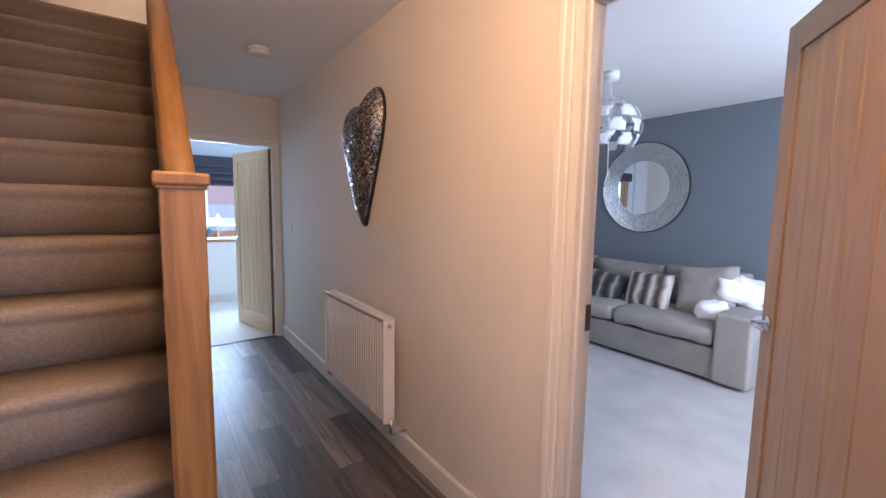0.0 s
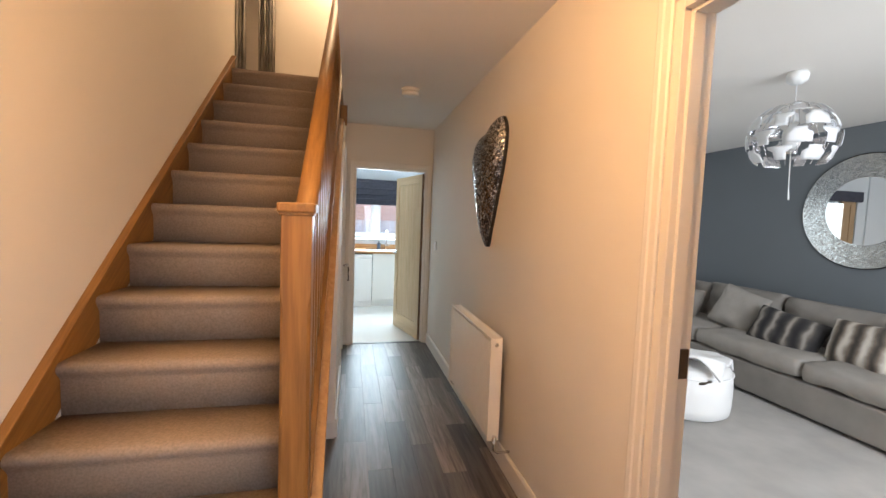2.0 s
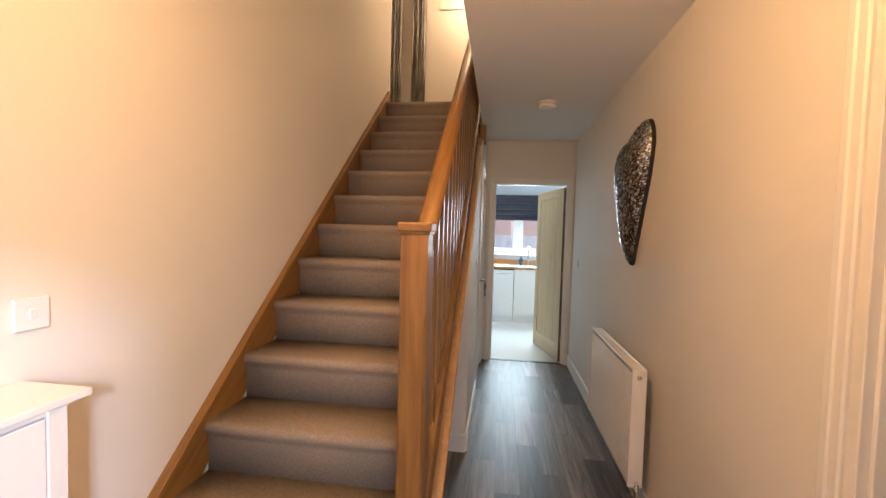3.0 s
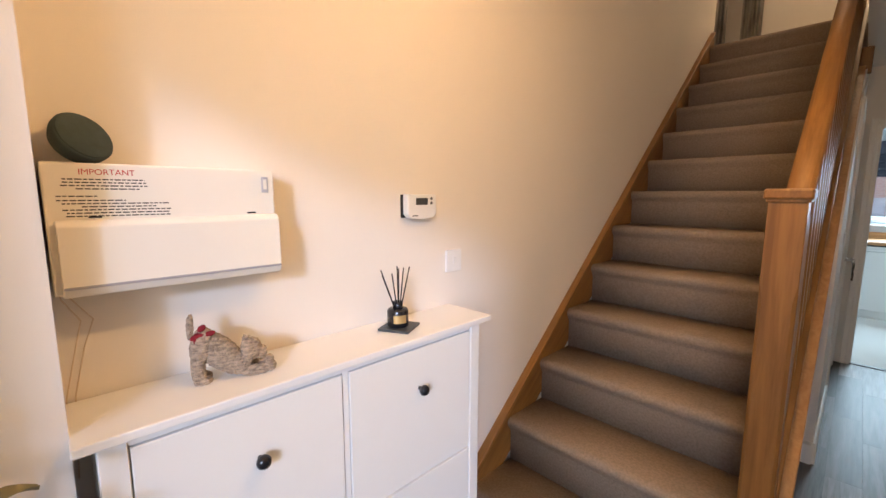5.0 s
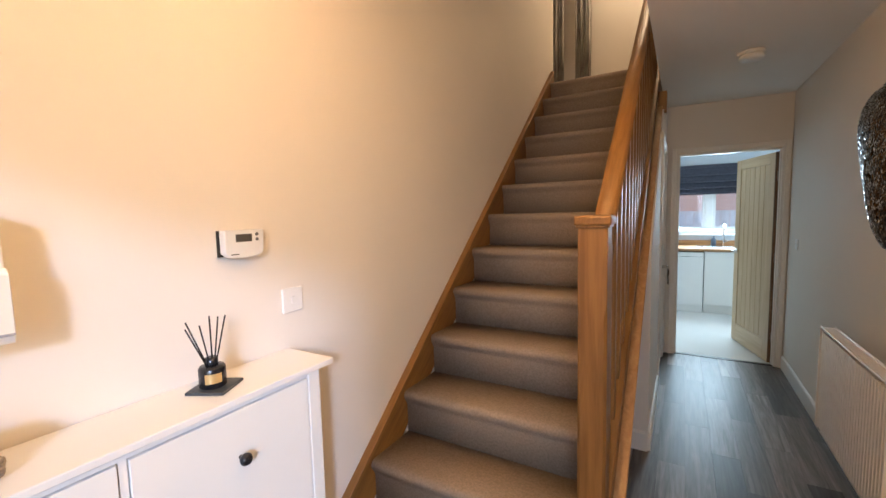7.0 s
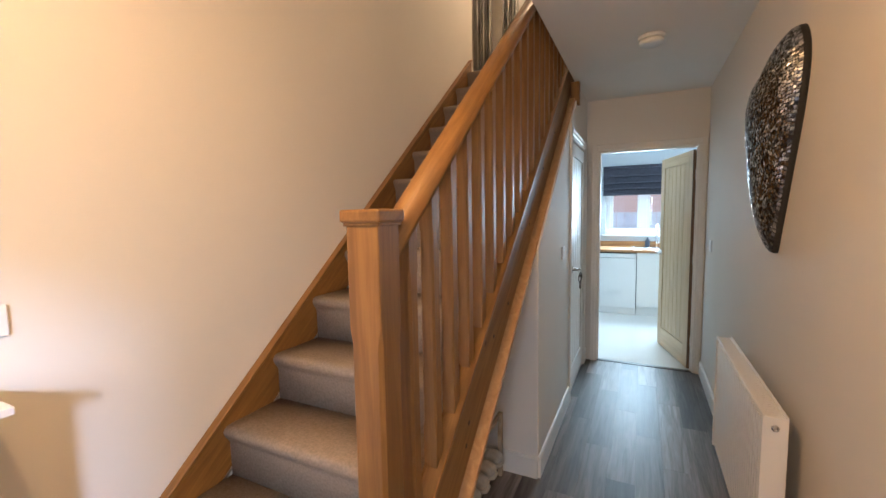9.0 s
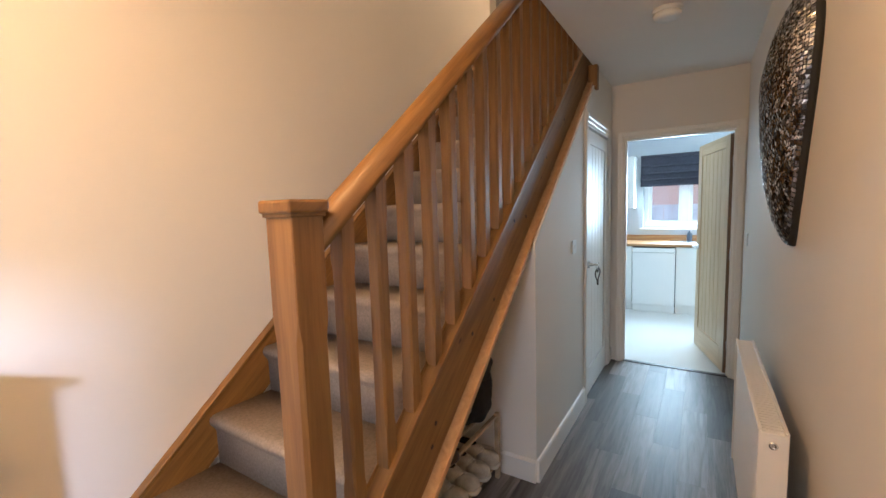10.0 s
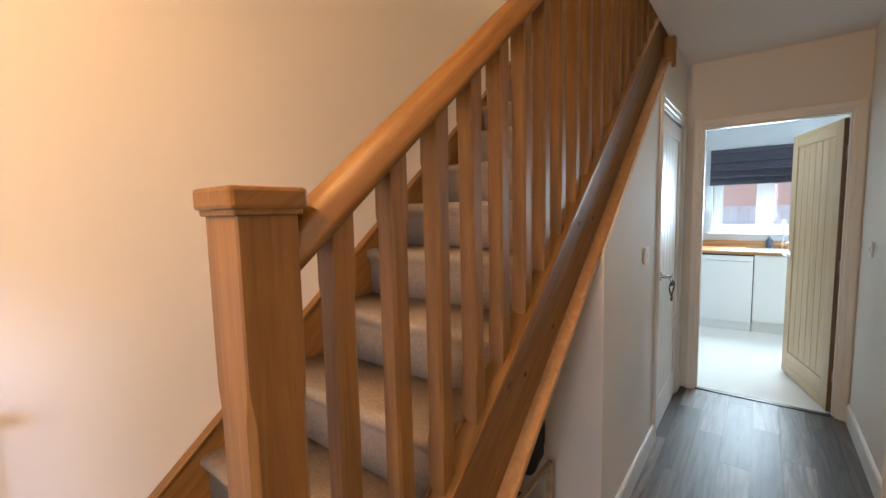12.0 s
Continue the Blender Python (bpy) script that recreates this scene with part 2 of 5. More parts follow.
slab("ground", mat("outdoor_paving", (0.30, 0.29, 0.28), 0.9, var=0.15, scale=2, bump=0.4, bscale=60), (-60, 60, -80, 80, -0.3, -0.12), kind="structure")
slab("subfloor", mat("screed", (0.05, 0.045, 0.04), 0.9), (LW - 0.1, RW + 0.06, FRONT - 0.3, BACK + 0.05, -0.1, -0.006), kind="structure")
slab("floor_living", CARPET_L, (RW + 0.06, BX + 0.1, LY0, LY1 + 0.1, -0.1, 0.005), kind="structure")
slab("floor_kitchen", mat("white_polished_tile", (0.80, 0.79, 0.76), 0.12, var=0.02, scale=1.5), (KX0, KX1, BACK + 0.06, KY, -0.1, 0.0), kind="structure")

wall("wall_left", PAINT, [], 1, FRONT, 4.38, LW - 0.1, LW, 0, TOP)
wall("wall_pier", PAINT, [], 1, FRONT, -0.266, LW, 0.27, 0, CEIL)
wall("wall_right", PAINT, [(0.165, 0.985, 0, 2.08)], 1, FRONT, BACK, RW, RW + 0.105, 0, CEIL)
wall("wall_front", PAINT, [(0.84, 2.05, 0, 2.10)], 0, LW - 0.1, RW + 0.1, FRONT - 0.14, FRONT, 0, CEIL)
wall("wall_back", PAINT, [(1.245, 2.095, 0, 2.02)], 0, CW - 0.1, RW, BACK, BACK + 0.11, 0, CEIL)
wall("wall_understairs", PAINT, [], 0, LW, CW - 0.1, 2.60, 2.70, 0, 1.23)

# cupboard wall under the raking string, with its door's opening
bm = bmesh.new()
low = lambda y: nose_z(y) - 0.240
prism(bm, [(2.60, 0), (3.66, 0), (3.66, 2.02), (3.60, low(3.60)), (2.60, low(2.60))], 0, CW - 0.1, CW)
prism(bm, [(3.66, 2.02), (4.45, 2.02), (4.45, CEIL), (4.09, CEIL), (3.66, low(3.66))], 0, CW - 0.1, CW)
prism(bm, [(4.45, 0), (4.60, 0), (4.60, CEIL), (4.45, CEIL)], 0, CW - 0.1, CW)
part("wall_cupboard", bm, PAINT, kind="structure")

slab("ceiling_hall", PAINT_CEIL, (1.145, RW, 1.15, BACK, CEIL, CEIL + 0.22), kind="structure")
slab("ceiling_entrance", PAINT_CEIL, (LW, RW, FRONT, 1.15, CEIL, CEIL + 0.22), kind="structure")
slab("ceiling_living", PAINT_CEIL, (RW + 0.105, BX, LY0, LY1, CEIL, CEIL + 0.2), kind="structure")
slab("ceiling_kitchen", PAINT_CEIL, (KX0, KX1, BACK + 0.11, KY, CEIL - 0.02, CEIL + 0.1), kind="structure")
slab("ceiling_upstairs", PAINT_CEIL, (-1.2, 3.4, FRONT, 5.5, TOP, TOP + 0.2), kind="structure")
slab("landing", CARPET, (-1.1, 3.2, Y1 + GO * 13 + 0.285, 5.4, CEIL + 0.02, Z0 + RISE * 13), kind="structure")
wall("wall_upstairs", PAINT, [], 0, -1.1, 3.3, 5.36, 5.46, CEIL, TOP)
wall("wall_upstairs_side", PAINT, [], 1, 0.95, 5.4, 3.2, 3.3, CEIL + 0.22, TOP)
wall("wall_upstairs_far", PAINT, [], 1, 4.38, 5.4, -1.2, -1.1, CEIL, TOP)
wall("wall_upstairs_return", PAINT, [], 0, -1.1, LW - 0.1, 4.28, 4.38, CEIL, TOP)
wall("wall_upstairs_front", PAINT, [], 0, LW, 3.3, 0.95, 1.05, CEIL + 0.22, TOP)

wall("wall_blue", BLUE, [], 1, LY0, LY1, BX, BX + 0.1, 0, CEIL)
wall("wall_living_north", GREY_WALL, [(2.90, 4.30, 0, 2.06)], 0, RW + 0.105, BX, LY1, LY1 + 0.1, 0, CEIL)
wall("wall_living_south", GREY_WALL, [(2.9, 5.0, 0.85, 2.1)], 0, RW + 0.105, BX, LY0 - 0.15, LY0, 0, CEIL)

wall("wall_kitchen_window", mat("kitchen_blue_grey", (0.50, 0.54, 0.58), 0.7, var=0.02, scale=2), [(1.14, 2.45, 1.08, 2.06)], 0, KX0, KX1, KY, KY + 0.2, 0, CEIL)
wall("wall_kitchen_side", GREY_WALL, [], 1, BACK + 0.11, KY, KX0 - 0.1, KX0, 0, CEIL)
wall("wall_kitchen_side", GREY_WALL, [], 1, BACK + 0.11, KY, KX1, KX1 + 0.1, 0, CEIL)
wall("wall_kitchen_inner", GREY_WALL, [], 0, KX0, CW - 0.1, BACK, BACK + 0.11, 0, CEIL)
wall("wall_kitchen_inner", GREY_WALL, [], 0, RW, KX1, BACK, BACK + 0.11, 0, CEIL)
slab("threshold_strip", mat("dark_threshold", (0.03, 0.028, 0.026), 0.4), (1.275, 2.075, BACK + 0.01, BACK + 0.05, -0.02, 0.006), kind="structure")


# ---- skirting and door trim ----
def skirting(y0, y1, x, side, z=0.12):
    """A length along the hall against a wall at x; side +1 faces higher x."""
    bm = bmesh.new()
    prof = [(x, 0), (x + side * 0.015, 0), (x + side * 0.015, z - 0.012), (x + side * 0.009, z - 0.002), (x + side * 0.005, z), (x, z)]
    prism(bm, prof, 1, y0, y1)
    for v in bm.verts:
        v.co = (v.co.x, v.co.y, v.co.z)
    return part("baseboard", bm, GLOSS, kind="structure")


def skirting_x(x0, x1, y, side, z=0.12):
    bm = bmesh.new()
    prism(bm, [(y, 0), (y + side * 0.015, 0), (y + side * 0.015, z - 0.012), (y + side * 0.005, z), (y, z)], 0, x0, x1)
    return part("baseboard", bm, GLOSS, kind="structure")


skirting(1.062, BACK, RW, -1)
skirting(FRONT, 0.09, RW, -1)
skirting(2.60, 3.60, CW, 1)
skirting(4.51, BACK, CW, 1)
skirting(-0.285, 0.93, LW, 1)
skirting_x(0.14, CW - 0.001, 2.60, -1)
skirting_x(RW + 0.105, 2.90, LY1, -1, 0.14)
skirting_x(4.30, BX, LY1, -1, 0.14)
skirting(LY0, LY1, BX, -1, 0.14)


def architrave(axis, c, side, a, b, top, w=0.062):
    """Moulded trim round an opening a..b in a wall whose face is at c."""
    prof = [(0, 0), (0.008, 0), (0.012, 0.006), (0.013, 0.028), (0.017, 0.034), (0.017, w - 0.010), (0.013, w - 0.003), (0.010, w), (0, w)]
    for s, at in ((-1, a), (1, b)):
        bm = bmesh.new()
        pts = [(c + side * t, at + s * u) for t, u in prof] if axis == 1 else [(at + s * u, c + side * t) for t, u in prof]
        prism(bm, pts, 2, 0, top + w)
        part("trim", bm, GLOSS, kind="structure")
    bm = bmesh.new()
    if axis == 1:
        prism(bm, [(c + side * t, top + u) for t, u in prof], 1, a, b)
    else:
        prism(bm, [(c + side * t, top + u) for t, u in prof], 0, a, b)
    part("trim", bm, GLOSS, kind="structure")


def lining(axis, c0, c1, a, b, top, stop):
    """Jambs, head and stop beads within an opening."""
    t = 0.028

    def piece(a0, a1, z0, z1, d0=c0, d1=c1):
        dims = (d0, d1, a0, a1, z0, z1) if axis == 1 else (a0, a1, d0, d1, z0, z1)
        slab("door_frame", GLOSS, dims, kind="structure", bevel=0.002)
    piece(a - 0.001, a + t, 0, top)
    piece(b - t, b + 0.001, 0, top)
    piece(a + t, b - t, top - t, top)
    s0, s1 = stop
    piece(a + t, a + t + 0.012, 0, top - t, s0, s1)
    piece(b - t - 0.012, b - t, 0, top - t, s0, s1)
    piece(a + t + 0.012, b - t - 0.012, top - t - 0.012, top - t, s0, s1)


lining(1, RW - 0.003, RW + 0.108, 0.165, 0.985, 2.08, (RW + 0.02, RW + 0.062))
architrave(1, RW, -1, 0.158, 0.992, 2.086, 0.062)
lining(0, BACK - 0.003, BACK + 0.113, 1.245, 2.095, 2.02, (BACK + 0.02, BACK + 0.065))
architrave(0, BACK, -1, 1.252, 2.088, 2.014, 0.04)
lining(1, CW - 0.103, CW + 0.003, 3.66, 4.45, 2.02, (CW - 0.09, CW - 0.05))
architrave(1, CW, 1, 3.667, 4.443, 2.014)
slab("door_strike", BRONZE, (RW + 0.066, RW + 0.095, 0.949, 0.958, 0.985, 1.075), kind="structure")


def local_thing(name, m, label, category, kind=""):
    ob = tagged(new(name), label, category, "", kind)
    ob.matrix_world = m
    ORIGIN[ob.name] = Vector()
    return ob


def leaf(name, m, w, h, mats, label, grooves=6, handle=None, both=True, mirror=1):
    """A ledged door leaf: x from the hinge along its width, y its thickness, z up."""
    mz, mx = mats
    d = local_thing(name, m, label, "door", "structure")
    t = 0.04
    st, tr, br = 0.095, 0.10, 0.20
    x0, x1 = (0, w) if mirror > 0 else (-w, 0)
    for n, dims, mm in (("stile", (x0, x0 + st, -t / 2, t / 2, 0.008, h), mz), ("stile", (x1 - st, x1, -t / 2, t / 2, 0.008, h), mz),
                        ("rail", (x0 + st, x1 - st, -t / 2, t / 2, h - tr, h), mx), ("rail", (x0 + st, x1 - st, -t / 2, t / 2, 0.008, br), mx)):
        slab(n, mm, dims, d, bevel=0.0015)
    pw = (w - 2 * st) / grooves
    for i in range(grooves):
        slab("board", mz, (x0 + st + i * pw + 0.0015, x0 + st + (i + 1) * pw - 0.0015, -t / 2 + 0.007, t / 2 - 0.007, br, h - tr), d, bevel=0.004)
    slab("core", mz, (x0 + st, x1 - st, -0.006, 0.006, br, h - tr), d)
    if handle:
        hx = x1 - 0.055 if mirror > 0 else x0 + 0.055
        for s in ((-1, 1) if both else (handle,)):
            bm = bmesh.new()
            lathe(bm, [(0.027, s * t / 2), (0.027, s * (t / 2 + 0.008)), (0.011, s * (t / 2 + 0.010)), (0.010, s * (t / 2 + 0.045))], (hx, 0, 1.0), 1, 18)
            tube(bm, [(hx, s * (t / 2 + 0.045), 1.0), (hx - mirror * 0.03, s * (t / 2 + 0.052), 1.0), (hx - mirror * 0.115, s * (t / 2 + 0.05), 0.998)], [0.010, 0.009, 0.007])
            part("door_handle", bm, CHROME, d, "polished chrome lever handle")
    for hz in (0.25, 1.0, 1.75):
        bm = bmesh.new()
        tube(bm, [(0, mirror * 0, hz - 0.045), (0, 0, hz + 0.045)], 0.007)
        part("hinge", bm, CHROME, d)
    return d


OAK = (OAK_Z, OAK_X)
PALE = (PALE_Z, PALE_X)
PAINTED = (GLOSS, GLOSS)
leaf("door_living", pose(RW + 0.115, 0.185, 0.0, 0, 0, 36), 0.762, 2.035, OAK, "oak ledged door standing half open into the living room", 5, 1)
kitchen_leaf = leaf("door_kitchen", pose(2.052, BACK + 0.09, 0.0, 0, 0, 106), 0.775, 1.965, PALE, "pale oak ledged door standing open into the kitchen", 6, 1)
# added strip, coloured dark for the shade between leaf and jamb
slab("hinge_edge", wood("shaded_oak_edge", (0.24, 0.15, 0.085), (0.16, 0.095, 0.05), axis=2, knots=False), (-0.006, -0.0005, -0.021, 0.021, 0.008, 1.965), kitchen_leaf, "oak hinge edge with its shade painted dark")
leaf("door_dining", pose(3.19, LY1 + 0.03, 0.0, 0, 0, 180), 0.28, 2.0, OAK, "narrow oak door leaf beside the patio door", 1, 1)
leaf("door_cupboard", pose(CW - 0.022, 4.418, 0.0, 0, 0, 90), 0.73, 1.975, PAINTED, "white painted grooved cupboard door, closed, beside the kitchen door", 5, -1, False, mirror=-1)

# heart ornament of twisted wire on the cupboard's handle
orn = thing("heart_ornament", (CW + 0.06, 3.76, 0.98), "twisted grey wire heart hanging from the cupboard door handle", "ornament")
bm = bmesh.new()
pts = []
for i in range(28):
    a = 2 * math.pi * i / 28
    hx, hz = 16 * math.sin(a) ** 3, 13 * math.cos(a) - 5 * math.cos(2 * a) - 2 * math.cos(3 * a) - math.cos(4 * a)
    pts.append((CW + 0.062 + 0.003 * math.sin(5 * a), 3.755 + hx * 0.0042, 0.925 + hz * 0.0042))
tube(bm, pts, 0.0045, 6, closed=True)
part("wire_heart", bm, BRONZE, orn)
bm = bmesh.new()
tube(bm, [(CW + 0.062, 3.755, 0.945), (CW + 0.066, 3.76, 0.99), (CW + 0.06, 3.762, 1.008), (CW + 0.05, 3.755, 0.99), (CW + 0.06, 3.755, 0.945)], 0.002, 5)
part("ribbon", bm, mat("grey_ribbon", (0.25, 0.24, 0.24), 0.8), orn)

# ---- staircase ----
st = thing("staircase", (0.6, 0.95, 0), "straight flight of beige carpeted stairs with varnished pine strings and balustrade", "staircase")


def step_mesh(bm, k, x0, x1):
    y, z = Y1 + GO * k, Z0 + RISE * k
    zl = z - RISE if k > 1 else 0.0
    pts = [(y + 0.024, zl), (y + 0.022, z - 0.075), (y + 0.015, z - 0.060), (y + 0.004, z - 0.046), (y - 0.003, z - 0.032), (y - 0.003, z - 0.019), (y + 0.003, z - 0.008), (y + 0.014, z - 0.001), (y + 0.035, z + 0.001), (y + 0.09, z),
           (y + GO + 0.028, z - 0.001), (y + GO + 0.028, zl)]
    prism(bm, pts, 0, x0, x1)
    for f in bm.faces:
        if abs(f.normal.x) < 0.5:
            f.smooth = True


for k in range(1, 14):
    bm = bmesh.new()
    step_mesh(bm, k, LW + 0.031, 1.074)
    part("carpeted_step", bm, CARPET, st)


def raking(name, y0, y1, up, down, x0, x1, material, bevel=0.003, foot=None):
    """A board that follows the pitch between two offsets from the nosing line."""
    bm = bmesh.new()
    pts = [(y0, nose_z(y0) + up), (y1, nose_z(y1) + up), (y1, nose_z(y1) - down), (y0, nose_z(y0) - down)]
    if foot:
        pts = [(y0, 0.0), (y0, nose_z(y0) + up), (y1, nose_z(y1) + up), (y1, nose_z(y1) - down), (foot, 0.0)]
    prism(bm, pts, 0, x0, x1, bevel)
    return part(name, bm, material, st)


raking("wall_string", 0.80, 4.28, 0.038, 0.27, LW, LW + 0.032, PINE_Y, foot=1.0)
raking("wall_string_cap", 0.79, 4.28, 0.050, -0.032, LW, LW + 0.040, PINE_Y)
raking("outer_string", 1.295, 4.06, 0.070, 0.220, 1.076, 1.108, wood("pine_string", (0.275, 0.142, 0.040), (0.175, 0.084, 0.021), rough=0.62, axis=1, tilt=-0.665))
raking("base_rail", 1.295, 4.06, 0.095, -0.069, 1.062, 1.126, PINE_Y)
raking("base_fillet", 1.295, 4.06, 0.105, -0.096, 1.064, 1.072, PINE_Y)
raking("string_trim", 1.306, 4.06, -0.221, 0.252, 1.060, 1.150, wood("pine_trim", (0.55, 0.33, 0.15), (0.42, 0.23, 0.09), axis=1, knots=False))
raking("soffit", 1.45, 4.06, -0.247, 0.270, LW + 0.002, 1.062, PAINT)

# handrail with a rounded back
bm = bmesh.new()
prof = [(-0.032, -0.032), (0.032, -0.032), (0.035, -0.008), (0.033, 0.018), (0.023, 0.034), (0.008, 0.040), (-0.008, 0.040), (-0.023, 0.034), (-0.033, 0.018), (-0.035, -0.008)]
ra, rb = 1.297, 4.3
zr = lambda y: 0.316 + PITCH * y
rows = [[bm.verts.new((1.085 + u, y, zr(y) + w)) for u, w in prof] for y in (ra, rb)]
bm.faces.new(rows[0])
bm.faces.new(rows[1][::-1])
for i in range(len(prof)):
    j = (i + 1) % len(prof)
    bm.faces.new((rows[0][i], rows[0][j], rows[1][j], rows[1][i])).smooth = True
part("handrail", bm, PINE_Y, st, "orange varnished pine handrail")


def turned_square(name, cx, cy, half, z0, z1, s0, s1, slope=0.0, cut=0.30):
    """A square post whose middle part has stopped chamfers; its ends may rake."""
    c = half * cut

    def ring(z, ch, rake):
        pts = [(half - ch, half), (half, half - ch), (half, -half + ch), (half - ch, -half), (-half + ch, -half), (-half, -half + ch), (-half, half - ch), (-half + ch, half)]
        return [bm.verts.new((cx + x, cy + y, z + rake * y)) for x, y in pts]
    bm = bmesh.new()
    e = half * 0.06
    rows = [ring(z0, e, slope), ring(z0 + s0, e, 0), ring(z0 + s0 + half, c, 0), ring(z1 - s1 - half, c, 0), ring(z1 - s1, e, 0), ring(z1, e, slope)]
    bm.faces.new(rows[0][::-1])
    bm.faces.new(rows[-1])
    for p, q in zip(rows, rows[1:]):
        for i in range(8):
            j = (i + 1) % 8
            bm.faces.new((p[i], p[j], q[j], q[i]))
    return part(name, bm, PINE_Z, st)


turned_square("newel_post", 1.076, 1.26, 0.044, 0.0, 1.435, 0.42, 0.24, cut=0.22)
bm = bmesh.new()
box(bm, 1.021, 1.131, 1.205, 1.315, 1.438, 1.468, 0.006, 2)
part("newel_cap", bm, PINE_Y, st)
slab("newel_neck", PINE_Y, (1.027, 1.125, 1.211, 1.309, 1.430, 1.440), st, bevel=0.002)
i = 0
while True:
    y = 1.392 + GO / 2 * i
    if y > 4.05:
        break
    turned_square("baluster", 1.085, y, 0.022, nose_z(y) + 0.095, zr(y) - 0.028, 0.10, 0.11, PITCH, cut=0.28)
    i += 1
bm = bmesh.new()
box(bm, 1.112, 1.180, 3.90, 3.955, 2.285, 2.459, 0.003)
part("string_end", bm, PINE_Z, st)
# dark knots along the string
KNOT = mat("pine_knot", (0.035, 0.016, 0.007), 0.55)
for y, d in ((1.727, 0.165), (1.753, 0.115), (2.028, 0.105), (2.23, 0.175), (2.467, 0.04), (2.62, 0.15), (2.95, 0.10), (3.3, 0.12)):
    bm = bmesh.new()
    lathe(bm, [(0.0085, 1.107), (0.0085, 1.1088), (0.006, 1.1092)], (0, y, nose_z(y) - d + 0.027), 0, 12)
    part("knot", bm, KNOT, st, "dark brown knot in the pine")


# ---- hall: fixed to the walls ----
# radiator
rad = thing("radiator", (RW - 0.11, 2.50, 0.195), "white enamel panel radiator with vertical ribs on the hall wall", "radiator")
bm = bmesh.new()
y0, y1, z0, z1, xf = 2.050, 2.955, 0.195, 0.790, 2.010
pts, n = [], 27
for i in range(n):
    a = y0 + 0.012 + (y1 - y0 - 0.024) * i / n
    w = (y1 - y0 - 0.024) / n
    pts += [(xf, a), (xf, a + w * 0.62), (xf + 0.008, a + w * 0.72), (xf + 0.008, a + w * 0.92)]
pts += [(xf, y1 - 0.012), (xf + 0.018, y1), (xf + 0.018, y0), ]
prism(bm, pts, 2, z0 + 0.02, z1 - 0.025)
part("front_panel", bm, STEEL, rad)
slab("back_panel", STEEL, (2.058, 2.070, y0 + 0.01, y1 - 0.01, z0 + 0.02, z1 - 0.02), rad)
for a, b in ((y0 - 0.004, y0 + 0.006), (y1 - 0.006, y1 + 0.004)):
    slab("side_panel", STEEL, (2.004, 2.074, a, b, z0 + 0.01, z1), rad, bevel=0.002)
bm = bmesh.new()
box(bm, 2.004, 2.014, y0 - 0.004, y1 + 0.004, z1 - 0.004, z1 + 0.006, 0.002)
box(bm, 2.064, 2.074, y0 - 0.004, y1 + 0.004, z1 - 0.004, z1 + 0.006, 0.002)
for i in range(48):
    a = y0 + 0.004 + (y1 - y0 - 0.008) * i / 48
    box(bm, 2.014, 2.064, a, a + 0.0155, z1 - 0.004, z1 + 0.001)
part("top_grille", bm, STEEL, rad)
bm = bmesh.new()
lathe(bm, [(0.011, y0 - 0.004), (0.011, y0 - 0.007), (0.008, y0 - 0.008), (0.0045, y0 - 0.008), (0.004, y0 - 0.005)], (2.039, 0, 0.755), 1, 16)
part("bleed_valve", bm, CHROME, rad)
bm = bmesh.new()
tube(bm, [(2.039, y0 + 0.01, 0.205), (2.039, y0 - 0.03, 0.205)], 0.012)
tube(bm, [(2.039, y0 - 0.03, 0.245), (2.039, y0 - 0.03, 0.165), (2.06, y0 - 0.03, 0.150), (RW - 0.002, y0 - 0.03, 0.148)], [0.013, 0.010, 0.0075, 0.0075])
part("valve", bm, CHROME, rad, "chrome lockshield valve and pipe")
bm = bmesh.new()
tube(bm, [(2.039, y1 - 0.01, 0.205), (2.039, y1 + 0.03, 0.205)], 0.011)
tube(bm, [(2.039, y1 + 0.03, 0.27), (2.039, y1 + 0.03, 0.175), (2.06, y1 + 0.03, 0.150), (RW - 0.002, y1 + 0.03, 0.148)], [0.017, 0.011, 0.0075, 0.0075])
part("valve", bm, CHROME, rad, "chrome valve and pipe")

# mirror mosaic materials
def mirror_tile(name, lo, hi, rough):
    m = bpy.data.materials.new(name)
    m.use_nodes = True
    nt = m.node_tree
    b = nt.nodes["Principled BSDF"]
    b.inputs["Metallic"].default_value, b.inputs["Roughness"].default_value = 1.0, rough
    g = nt.nodes.new("ShaderNodeNewGeometry")
    r = nt.nodes.new("ShaderNodeValToRGB")
    r.color_ramp.elements[0].color, r.color_ramp.elements[1].color = (*lo, 1), (*hi, 1)
    nt.links.new(g.outputs["Random Per Island"], r.inputs[0])
    nt.links.new(r.outputs[0], b.inputs["Base Color"])
    return m


MOSAIC = mirror_tile("smoked_mirror_mosaic", (0.10, 0.095, 0.088), (0.93, 0.92, 0.89), 0.14)
RING = mirror_tile("silver_mirror_mosaic", (0.50, 0.52, 0.51), (0.80, 0.81, 0.80), 0.22)
GROUT = mat("dark_grout", (0.02, 0.018, 0.016), 0.7)

# heart of mirror mosaic, domed, on the right wall
def smooth_loop(points, n):
    out, m = [], len(points)
    for i in range(n):
        t = i / n * m
        k, f = int(t), t - int(t)
        p = [points[(k + j - 1) % m] for j in range(4)]
        out.append(tuple(0.5 * (2 * p[1][c] + (p[2][c] - p[0][c]) * f + (2 * p[0][c] - 5 * p[1][c] + 4 * p[2][c] - p[3][c]) * f * f
                                + (3 * p[1][c] - p[0][c] - 3 * p[2][c] + p[3][c]) * f ** 3) for c in (0, 1)))
    return out


